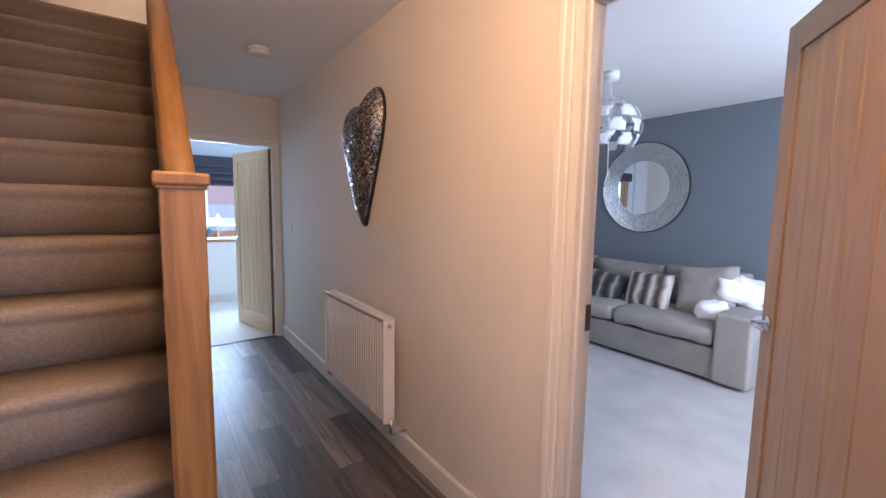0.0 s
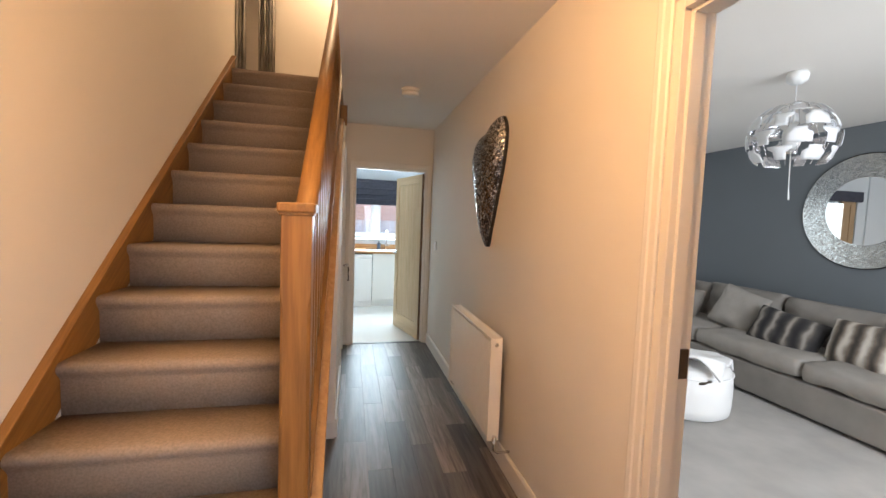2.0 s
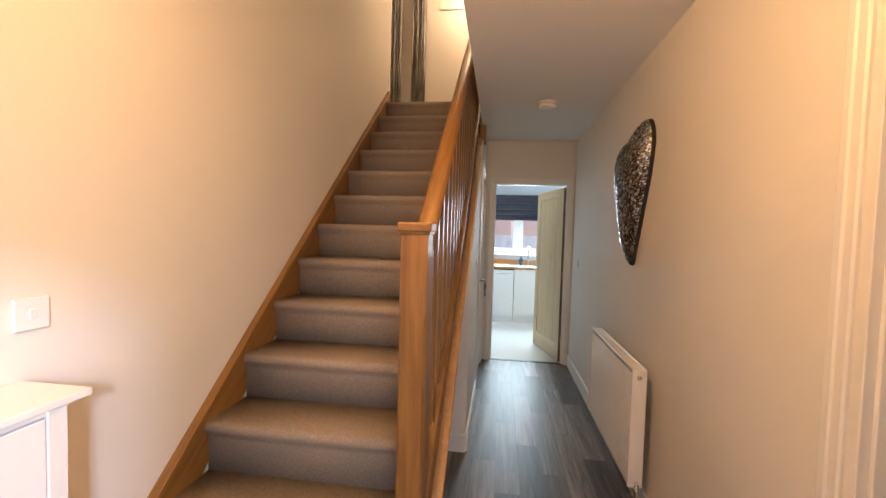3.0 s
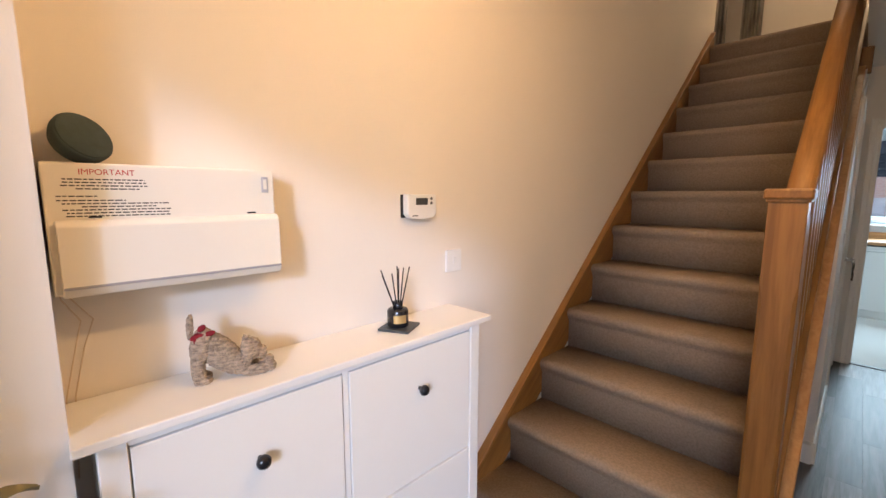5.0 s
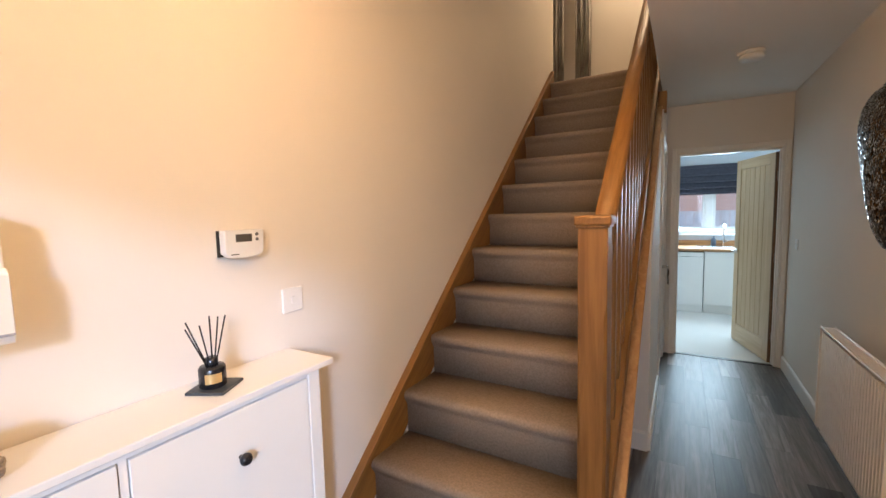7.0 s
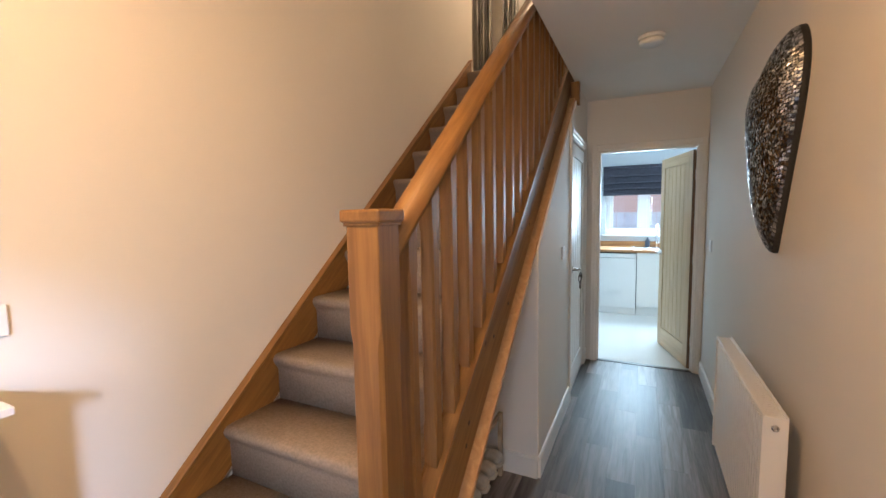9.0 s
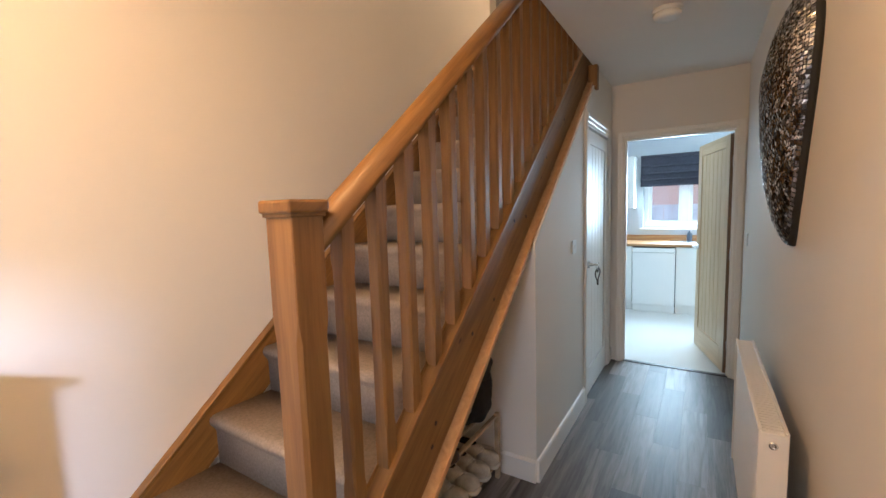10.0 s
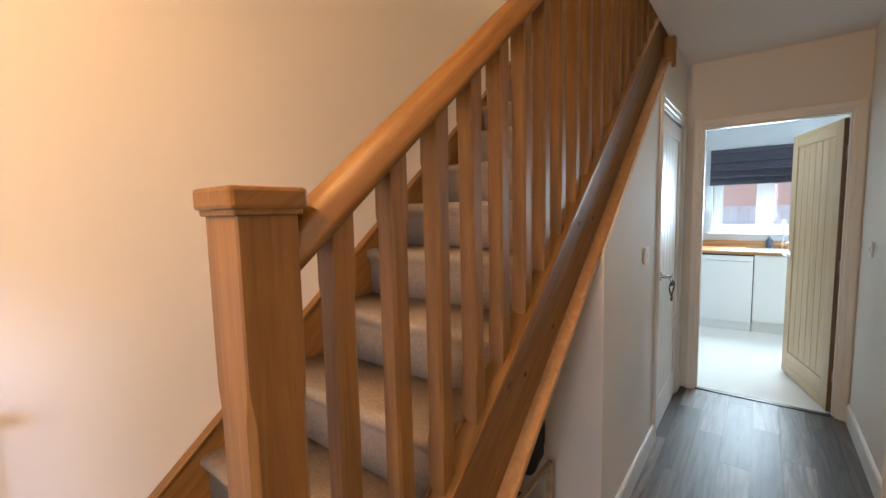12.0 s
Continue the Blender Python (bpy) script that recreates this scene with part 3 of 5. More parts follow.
heart_out = [(2.535, 1.27), (2.46, 1.40), (2.375, 1.60), (2.30, 1.78), (2.265, 1.93), (2.285, 2.03), (2.345, 2.085), (2.42, 2.065), (2.49, 2.00),
             (2.57, 2.015), (2.67, 2.025), (2.765, 1.965), (2.80, 1.85), (2.745, 1.67), (2.645, 1.46)]
loop = smooth_loop(heart_out, 360)
hc = (2.50, 1.80)
DEEP = 0.105


def heart_at(a, s, lift=0.0):
    t = (a % 1.0) * 360
    k, f = int(t), t - int(t)
    p, q = loop[k % 360], loop[(k + 1) % 360]
    y, z = p[0] * (1 - f) + q[0] * f, p[1] * (1 - f) + q[1] * f
    h = DEEP * (max(0.0, 1 - s ** 2.2)) ** 0.62
    return Vector((RW - 0.012 - h - lift, hc[0] + (y - hc[0]) * s, hc[1] + (z - hc[1]) * s))


heart = thing("mosaic_heart", (RW - 0.01, 2.5, 1.8), "domed heart of small smoked mirror tiles on the hall wall", "wall ornament")
bm = bmesh.new()
rows = [[bm.verts.new(heart_at(j / 90, s)) for j in range(90)] for s in (0.02, 0.15, 0.3, 0.45, 0.6, 0.72, 0.84, 0.93, 0.98, 1.0)]
rows.append([bm.verts.new((RW, *v.co[1:])) for v in rows[-1]])
bm.faces.new(rows[0])
bm.faces.new(rows[-1])
for p, q in zip(rows, rows[1:]):
    for j in range(90):
        bm.faces.new((p[j], p[(j + 1) % 90], q[(j + 1) % 90], q[j])).smooth = True
part("shell", bm, GROUT, heart)
rng = random.Random(5)
verts, faces = [], []
rings = 44
for r in range(rings):
    s0, s1 = 0.03 + 0.965 * r / rings, 0.03 + 0.965 * (r + 1) / rings
    n = max(6, int(190 * (s0 + s1) / 2))
    off = rng.random()
    for j in range(n):
        a0, a1 = (j + off) / n, (j + 1 + off) / n
        g, gs = 0.06 / n, 0.06 * (s1 - s0)
        q = [heart_at(a0 + g, s0 + gs, 0.002), heart_at(a1 - g, s0 + gs, 0.002), heart_at(a1 - g * 2, s1 - gs, 0.002), heart_at(a0 + g * 2, s1 - gs, 0.002)]
        c = sum(q, Vector()) / 4
        tilt = Vector((0, rng.uniform(-0.28, 0.28), rng.uniform(-0.28, 0.28)))
        q = [v + Vector((-(v - c).dot(tilt), 0, 0)) + Vector((0, rng.uniform(-1, 1), rng.uniform(-1, 1))) * 0.0012 for v in q]
        faces.append(range(len(verts), len(verts) + 4))
        verts += q
me = bpy.data.meshes.new("mirror_tiles")
me.from_pydata([tuple(v - ORIGIN[heart.name]) for v in verts], [], [tuple(f) for f in faces])
me.materials.append(MOSAIC)
tiles = tagged(new("mirror_tiles", me), "", "", "", "stuff")
tiles.parent = heart

# ceiling smoke alarm
smoke = thing("smoke_alarm", (1.67, 3.25, CEIL), "round white smoke alarm on the hall ceiling", "smoke alarm")
bm = bmesh.new()
lathe(bm, [(0.074, CEIL), (0.074, CEIL - 0.014), (0.070, CEIL - 0.018)], (1.67, 3.25, 0), 2, 32)
part("base_plate", bm, PLASTIC, smoke)
bm = bmesh.new()
lathe(bm, [(0.064, CEIL - 0.018), (0.064, CEIL - 0.024), (0.068, CEIL - 0.026), (0.066, CEIL - 0.042), (0.052, CEIL - 0.050), (0.02, CEIL - 0.052)], (1.67, 3.25, 0), 2, 32)
part("cover", bm, PLASTIC, smoke)


def switch(name, place, axis_side, label, rocker=0.018):
    """A square plate on a wall that faces +x or -x."""
    x, y, z = place
    s = axis_side
    ob = thing(name, place, label, "light switch")
    a, b = sorted((x, x + s * 0.009))
    slab("plate", PLASTIC, (a, b, y - 0.043, y + 0.043, z - 0.043, z + 0.043), ob, bevel=0.003, seg=2)
    a, b = sorted((x + s * 0.009, x + s * 0.013))
    slab("rocker", PLASTIC, (a, b, y - rocker / 2, y + rocker / 2, z - 0.013, z + 0.013), ob, bevel=0.0015)
    for d in (-0.030, 0.030):
        bm = bmesh.new()
        lathe(bm, [(0.003, x + s * 0.009), (0.003, x + s * 0.0098)], (0, y + d, z), 0, 8)
        part("screw", bm, PLASTIC, ob)
    return ob


switch("light_switch", (LW, 0.889, 1.190), 1, "white plastic light switch on the hall wall above the cabinet")
switch("light_switch", (CW, 3.322, 1.171), 1, "white plastic light switch on the cupboard wall")
switch("light_switch", (RW, 4.265, 1.160), -1, "white plastic light switch near the kitchen door")

# thermostat
th = thing("thermostat", (LW, 0.700, 1.405), "white wall thermostat with a grey display and two round buttons", "thermostat")
bm = bmesh.new()
prism(bm, [(0.633, 1.450), (0.766, 1.450), (0.766, 1.380), (0.750, 1.367), (0.700, 1.362), (0.648, 1.367), (0.633, 1.380)], 0, LW + 0.006, LW + 0.036, 0.004, 2)
part("case", bm, PLASTIC, th)
slab("back_plate", GROUT, (LW, LW + 0.006, 0.628, 0.760, 1.369, 1.449), th)
slab("display", mat("grey_lcd", (0.07, 0.07, 0.065), 0.25), (LW + 0.036, LW + 0.0375, 0.668, 0.722, 1.413, 1.437), th)
for z in (1.435, 1.419):
    bm = bmesh.new()
    lathe(bm, [(0.0055, LW + 0.036), (0.005, LW + 0.039)], (0, 0.740, z), 0, 12)
    part("button", bm, mat("grey_button", (0.15, 0.15, 0.15), 0.5), th)
slab("print_bar", GROUT, (LW + 0.036, LW + 0.0366, 0.650, 0.676, 1.374, 1.377), th)

# consumer unit
cu = thing("consumer_unit", (LW, -0.06, 1.28), "white metal fuse box with a printed label and lower flap", "fuse box")
CREAM = mat("cream_enamel", (0.80, 0.77, 0.70), 0.35, var=0.01, scale=4)
bm = bmesh.new()
box(bm, LW, 0.1800, -0.261, 0.160, 1.2580, 1.5090, 0.004, 2)
part("case", bm, CREAM, cu)
bm = bmesh.new()
prism(bm, [(0.181, 1.402), (0.190, 1.399), (0.198, 1.390), (0.200, 1.273), (0.190, 1.255), (0.181, 1.255)], 1, -0.249, 0.162, 0.002)
part("flap", bm, CREAM, cu)
slab("flap_lip", mat("grey_edge", (0.35, 0.35, 0.37), 0.4), (0.200, 0.2012, -0.247, 0.160, 1.2715, 1.2765), cu)
slab("catch", mat("grey_catch", (0.45, 0.45, 0.48), 0.4), (0.180, 0.1835, 0.128, 0.144, 1.454, 1.492), cu, bevel=0.001)
slab("catch_inset", CREAM, (0.1835, 0.1845, 0.132, 0.140, 1.462, 1.486), cu)
for a in (-0.200, 0.092):
    slab("slot", BLACK, (0.180, 0.1815, a, a + 0.020, 1.4045, 1.4075), cu)
INK = mat("black_ink", (0.03, 0.03, 0.035), 0.6)
RED = mat("red_ink", (0.45, 0.03, 0.03), 0.6)
cur = bpy.data.curves.new("warning", "FONT")
cur.body, cur.size, cur.align_x, cur.extrude = "IMPORTANT", 0.0155, "CENTER", 0.0002
tmp = bpy.data.objects.new("warning", cur)
scene.collection.objects.link(tmp)
txt = bpy.data.meshes.new_from_object(tmp.evaluated_get(bpy.context.evaluated_depsgraph_get()))
bpy.data.objects.remove(tmp)
txt.transform(Matrix.Translation(Vector((0.1805, -0.165, 1.4870)) - ORIGIN[cu.name]) @ Matrix.Rotation(radians(90), 4, "Z") @ Matrix.Rotation(radians(90), 4, "X"))
txt.materials.clear()
txt.materials.append(RED)
word = new("warning_word", txt)
word.parent = cu
for z, a, b in ((1.4780, -0.232, -0.106), (1.4720, -0.232, -0.104), (1.4660, -0.235, -0.102), (1.4600, -0.214, -0.116), (1.4460, -0.243, -0.182), (1.4380, -0.243, -0.140),
                (1.4320, -0.236, -0.066), (1.4260, -0.208, -0.090), (1.4200, -0.236, -0.064), (1.4140, -0.230, -0.066), (1.4080, -0.232, -0.066)):
    bm = bmesh.new()
    y = a
    while y < b:
        w = rng.uniform(0.004, 0.013)
        box(bm, 0.1800, 0.1803, y, min(b, y + w), z - 0.0012, z + 0.0012)
        y += w + 0.0022
    part("print_line", bm, INK, cu)

# smart speaker on the fuse box
sp = local_thing("smart_speaker", pose(0.150, -0.196, 1.556, 0, 62, 32), "small dark green fabric smart speaker on the fuse box", "speaker")
TEAL = mat("dark_green_fabric", (0.035, 0.055, 0.055), 0.85, var=0.15, scale=60, bump=0.6, bscale=900)
bm = bmesh.new()
lathe(bm, [(0.030, -0.030), (0.043, -0.022), (0.050, -0.006), (0.051, 0.008), (0.049, 0.012)], (0, 0, 0), 2, 32)
part("body", bm, TEAL, sp)
bm = bmesh.new()
lathe(bm, [(0.049, 0.012), (0.047, 0.014), (0.01, 0.0145)], (0, 0, 0), 2, 32)
part("face", bm, TEAL, sp)

# loose cables under the fuse box
for dy, sag in ((0.0, 0.0), (0.014, 0.006)):
    cb = thing("cable", (LW + 0.01, -0.235 + dy, 1.2), "thin white cable hanging down the wall behind the cabinet", "cable")
    bm = bmesh.new()
    tube(bm, [(LW + 0.02, -0.258 + dy, 1.283), (LW + 0.014, -0.252 + dy, 1.24), (LW + 0.008, -0.226 + dy + sag, 1.19), (LW + 0.008, -0.240 + dy, 1.13), (LW + 0.008, -0.262 + dy, 1.03), (LW + 0.007, -0.272 + dy, 0.85)], 0.0014, 6)
    part("lead", bm, mat("beige_flex", (0.62, 0.52, 0.40), 0.6), cb)

# shoe cabinet
cab = thing("shoe_cabinet", (0.21, 0.3, 0), "white slim shoe cabinet with tilting fronts and black knobs", "cabinet")
slab("top_board", WHITE, (LW + 0.003, 0.322, -0.268, 0.862, 1.000, 1.020), cab, bevel=0.003, seg=2)
slab("body", WHITE, (LW + 0.01, 0.292, -0.215, 0.815, 0.08, 1.000), cab)
for a in (-0.235, 0.765):
    slab("post", WHITE, (0.270, 0.311, a, a + 0.045, 0.0, 1.000), cab, bevel=0.002)
    slab("post", WHITE, (LW + 0.012, 0.150, a, a + 0.045, 0.0, 1.000), cab, bevel=0.002)
slab("top_rail", WHITE, (0.285, 0.306, -0.19, 0.765, 0.985, 1.000), cab)
slab("mid_post", WHITE, (0.285, 0.305, 0.262, 0.278, 0.10, 0.985), cab)
slab("mid_rail", WHITE, (0.285, 0.302, -0.19, 0.765, 0.548, 0.562), cab)
slab("plinth", WHITE, (0.285, 0.302, -0.19, 0.765, 0.08, 0.115), cab)
for a, b in ((-0.187, 0.259), (0.281, 0.762)):
    for lo, hi in ((0.118, 0.545), (0.565, 0.981)):
        f = slab("flap_front", WHITE, (0.292, 0.309, a, b, lo, hi), cab, bevel=0.0015)
        bm = bmesh.new()
        lathe(bm, [(0.006, 0.309), (0.006, 0.320), (0.015, 0.326), (0.017, 0.334), (0.013, 0.342), (0.004, 0.345)], (0, (a + b) / 2 + 0.006, hi - 0.128), 0, 18)
        part("knob", bm, BLACK, f, "round black knob")

# reed diffuser on a slate tile
tray = thing("slate_coaster", (0.20, 0.53, 1.020), "square dark slate coaster on the shoe cabinet", "coaster")
SLATE = mat("dark_slate", (0.045, 0.055, 0.06), 0.35, var=0.2, scale=30, bump=0.3, bscale=120)
bm = bmesh.new()
box(bm, -0.052, 0.052, -0.052, 0.052, 0, 0.008, 0.001)
bmesh.ops.transform(bm, matrix=pose(0.205, 0.533, 1.0205, 0, 0, 28), verts=bm.verts)
part("slab", bm, SLATE, tray)
dif = thing("reed_diffuser", (0.205, 0.528, 1.0285), "black glass reed diffuser with a gold label and black reeds", "diffuser")
bm = bmesh.new()
cx, cy, zb = 0.205, 0.528, 1.0290
lathe(bm, [(0.030, zb), (0.034, zb + 0.003), (0.034, zb + 0.052), (0.030, zb + 0.058), (0.016, zb + 0.060)], (cx, cy, 0), 2, 32)
part("bottle", bm, BLACK, dif)
bm = bmesh.new()
lathe(bm, [(0.016, zb + 0.060), (0.0165, zb + 0.063), (0.0165, zb + 0.080), (0.012, zb + 0.082)], (cx, cy, 0), 2, 24)
part("collar", bm, BLACK, dif)
bm = bmesh.new()
col = []
for i in range(9):
    a = radians(-62 + i * 9)
    col.append([bm.verts.new((cx + 0.0345 * math.cos(a), cy + 0.0345 * math.sin(a), z)) for z in (zb + 0.016, zb + 0.042)])
for p, q in zip(col, col[1:]):
    bm.faces.new((p[0], q[0], q[1], p[1]))
lab = part("label", bm, mat("gold_foil", (0.60, 0.42, 0.18), 0.4, 0.6), dif, "gold paper label")
lab.modifiers.new("thick", "SOLIDIFY").thickness = 0.0006
for dy, dz, dx in ((-0.068, 0.176, 0.012), (-0.050, 0.186, -0.020), (-0.034, 0.178, 0.016), (-0.004, 0.190, 0.012), (0.010, 0.192, -0.014), (0.030, 0.186, -0.006), (0.040, 0.190, 0.012)):
    bm = bmesh.new()
    tube(bm, [(cx + 0.004, cy + dy * 0.05, zb + 0.03), (cx + dx, cy + dy, zb + dz)], 0.0021, 6)
    part("reed", bm, BLACK, dif)

# stone-coloured dog ornament with a red bow, bowing on its forelegs
def blob(bm, c, size, rx=0, ry=0, rz=0, power=2.2, n=12, rough=0.0, seed=0):
    b2 = bmesh.new()
    pillow(b2, (0, 0, 0), size, power, n, rough, seed)
    bmesh.ops.transform(b2, matrix=pose(*c, rx, ry, rz), verts=b2.verts)
    tm = bpy.data.meshes.new("t")
    b2.to_mesh(tm)
    b2.free()
    bm.from_mesh(tm)
    bpy.data.meshes.remove(tm)


def lumpy(bm, amount, freq, seed=0.0):
    bm.normal_update()
    for v in bm.verts:
        v.co += v.normal * amount * (noise.noise(v.co * freq + Vector((seed, 0, 0))) + 0.6 * noise.noise(v.co * freq * 2.6))


bm = bmesh.new()
zt = 1.020
X = 0.185
blob(bm, (X, -0.050, zt + 0.084), (0.058, 0.056, 0.088), -14, n=24)
blob(bm, (X, -0.010, zt + 0.064), (0.058, 0.118, 0.072), -42, power=2.3, n=26)
blob(bm, (X, 0.030, zt + 0.034), (0.056, 0.080, 0.060), -12, n=24)
for s in (-1, 1):
    blob(bm, (X + s * 0.016, -0.062, zt + 0.040), (0.026, 0.034, 0.088), n=16)
    blob(bm, (X + s * 0.016, -0.052, zt + 0.008), (0.024, 0.044, 0.018), n=12)
    blob(bm, (X + s * 0.018, 0.075, zt + 0.012), (0.022, 0.086, 0.024), n=16)
    blob(bm, (X + s * 0.018, 0.112, zt + 0.017), (0.024, 0.030, 0.026), n=12)
blob(bm, (X + 0.004, 0.066, zt + 0.062), (0.052, 0.054, 0.052), n=24)
blob(bm, (X + 0.006, 0.092, zt + 0.052), (0.034, 0.030, 0.028), n=14)
for s in (-1, 1):
    blob(bm, (X + s * 0.026, 0.058, zt + 0.060), (0.014, 0.028, 0.042), n=12)
for a in range(7):
    blob(bm, (X + 0.006 * math.sin(a * 2), 0.050 + 0.006 * a, zt + 0.090 - 0.001 * a * a), (0.009, 0.007, 0.014), -20 + 8 * a, n=6)
blob(bm, (X, -0.074, zt + 0.132), (0.016, 0.016, 0.062), -4, n=16)
bmesh.ops.subdivide_edges(bm, edges=bm.edges[:], cuts=1, use_grid_fill=True)
lumpy(bm, 0.0028, 210)
for f in bm.faces:
    f.smooth = False
red_start = len(bm.faces)
blob(bm, (X + 0.006, -0.052, zt + 0.115), (0.032, 0.028, 0.014), 6, n=14)
blob(bm, (X + 0.016, -0.032, zt + 0.116), (0.010, 0.030, 0.013), 12, n=12)
blob(bm, (X + 0.016, -0.064, zt + 0.112), (0.012, 0.024, 0.012), 20, n=12)
blob(bm, (X + 0.016, -0.048, zt + 0.131), (0.010, 0.022, 0.014), 30, n=12)
blob(bm, (X + 0.018, -0.062, zt + 0.100), (0.008, 0.012, 0.026), 8, n=10)
bmesh.ops.scale(bm, vec=(1, 0.87, 1.0), space=Matrix.Translation((0, -0.11, 0)), verts=bm.verts)
bmesh.ops.transform(bm, matrix=pose(X, -0.049, 0, 0, 0, -14) @ pose(-X, 0.05, 0), verts=bm.verts)
bm.faces.ensure_lookup_table()
for f in bm.faces[red_start:]:
    f.material_index = 1
me = bpy.data.meshes.new("dog_ornament")
bm.to_mesh(me)
bm.free()
me.materials.append(mat("carved_fur_resin", (0.34, 0.27, 0.20), 0.9, var=0.45, scale=70, bump=1.0, bscale=260, stretch=(1, 1, 3)))
me.materials.append(mat("red_felt", (0.19, 0.006, 0.014), 0.9))
tagged(new("dog_ornament", me), "grey-brown carved dog ornament with red bow on the shoe cabinet", "ornament")

# potted plant on the floor against the pier
PLANT_X, PLANT_Y = 0.42, -0.42
plant = thing("potted_plant", (PLANT_X, PLANT_Y, 0.0), "tall slim green plant in a grey pot beside the pier wall", "plant")
bm = bmesh.new()
lathe(bm, [(0.085, 0.0), (0.095, 0.02), (0.112, 0.20), (0.118, 0.24), (0.106, 0.24), (0.10, 0.20)], (PLANT_X, PLANT_Y, 0), 2, 28)
part("pot", bm, mat("grey_ceramic", (0.30, 0.30, 0.29), 0.5, var=0.1, scale=8), plant)
bm = bmesh.new()
lathe(bm, [(0.099, 0.205), (0.05, 0.212), (0.01, 0.214)], (PLANT_X, PLANT_Y, 0), 2, 20)
part("soil", bm, mat("dark_soil", (0.03, 0.022, 0.015), 0.95, var=0.3, scale=60), plant)
LEAF = mat("olive_leaf", (0.20, 0.18, 0.085), 0.6, var=0.3, scale=12)
prng = random.Random(21)
for k in range(7):
    ang, lean, top = 2 * math.pi * k / 7 + 0.3, prng.uniform(0.02, 0.07), prng.uniform(1.00, 1.12)
    tip = Vector((PLANT_X + math.cos(ang) * lean, PLANT_Y + math.sin(ang) * lean, top))
    foot = Vector((PLANT_X + math.cos(ang) * 0.03, PLANT_Y + math.sin(ang) * 0.03, 0.21))
    bm = bmesh.new()
    tube(bm, [foot, foot.lerp(tip, 0.5) + Vector((0.012 * math.cos(ang), 0.012 * math.sin(ang), 0)), tip], [0.005, 0.004, 0.002], 6)
    part("stem", bm, LEAF, plant)
    for j in range(6):
        at = foot.lerp(tip, 0.45 + 0.55 * j / 5)
        turn, size = ang + prng.uniform(-0.9, 0.9), prng.uniform(0.055, 0.085)
        out, up, side = Vector((math.cos(turn), math.sin(turn), 0)), Vector((0, 0, 1)), Vector((-math.sin(turn), math.cos(turn), 0))
        bm = bmesh.new()
        rows = []
        for u in range(6):
            q = u / 5
            w = size * 0.27 * math.sin(math.pi * min(0.97, 0.06 + q)) ** 0.8
            mid = at + out * (size * q) + up * (size * (0.55 * q - 0.65 * q * q))
            rows.append([bm.verts.new(mid + side * (w * v) + up * (0.12 * size * abs(v))) for v in (-1, 0, 1)])
        for p, q in zip(rows, rows[1:]):
            for v in (0, 1):
                bm.faces.new((p[v], p[v + 1], q[v + 1], q[v])).smooth = True
        leaf_ = part("leaf", bm, LEAF, plant)
        leaf_.modifiers.new("thick", "SOLIDIFY").thickness = 0.0008

# ---- under the stairs: shoe rack, shoes, bag ----
WICK = mat("pale_wood_slat", (0.42, 0.33, 0.22), 0.6, var=0.2, scale=20)
rack = thing("shoe_rack", (0.80, 2.15, 0), "low two-tier wooden shoe rack under the stairs", "shoe rack")
for z in (0.075, 0.335):
    for i in range(5):
        x = 0.66 + 0.072 * i
        slab("slat", WICK, (x, x + 0.022, 1.82, 2.56, z, z + 0.014), rack, bevel=0.002)
for y in (1.84, 2.54):
    for x in (0.66, 0.955):
        slab("leg", WICK, (x, x + 0.022, y - 0.012, y + 0.012, 0, 0.36), rack)
SHOE = mat("pale_shoe_leather", (0.55, 0.50, 0.42), 0.6, var=0.2, scale=25)
SOLE = mat("shoe_sole", (0.62, 0.58, 0.50), 0.7)


def shoe(y, z, material):
    ob = thing("shoe", (0.85, y, z), "pale canvas shoe on the rack under the stairs", "shoe", "shoes on the rack")
    bm = bmesh.new()
    blob(bm, (0.93, y, z + 0.038), (0.13, 0.088, 0.070), n=14, power=2.4)
    blob(bm, (0.81, y, z + 0.050), (0.20, 0.080, 0.095), n=14, power=2.6)
    part("upper", bm, material, ob)
    bm = bmesh.new()
    pillow(bm, (0.855, y, z + 0.012), (0.29, 0.094, 0.024), 4, 12)
    part("sole", bm, SOLE, ob)
    # black pad on the solid upper, painted shade of the shoe's inside
    bm = bmesh.new()
    pillow(bm, (0.80, y, z + 0.094), (0.13, 0.056, 0.014), 2.4, 10)
    part("opening_shade", bm, DARK, ob)
    bm = bmesh.new()
    for i in range(4):
        tube(bm, [(0.875 + 0.014 * i, y - 0.02, z + 0.080 - 0.004 * i), (0.880 + 0.014 * i, y, z + 0.086 - 0.004 * i), (0.875 + 0.014 * i, y + 0.02, z + 0.080 - 0.004 * i)], 0.003, 5)
    part("laces", bm, SOLE, ob)
    return ob


one = shoe(1.93, 0.0895, SHOE)
for i in range(1, 6):
    copy_thing(one, pose(0.85, 1.93 + 0.112 * i, 0.0895))
bag = thing("black_bag", (0.84, 2.42, 0.349), "soft black cloth bag standing on the shoe rack", "bag")
bm = bmesh.new()
blob(bm, (0.84, 2.42, 0.49), (0.26, 0.26, 0.28), n=26, power=3, rough=0.16, seed=3)
blob(bm, (0.86, 2.47, 0.62), (0.20, 0.16, 0.22), n=20, power=2.6, rough=0.2, seed=7)
part("body", bm, DARK, bag)
bag2 = thing("dark_shoe", (0.86, 2.05, 0.349), "dark brown shoe on the upper tier of the rack", "shoe")
bm = bmesh.new()
blob(bm, (0.90, 2.06, 0.385), (0.22, 0.09, 0.075), n=16, power=2.5)
part("upper", bm, mat("brown_leather", (0.06, 0.035, 0.022), 0.5), bag2)

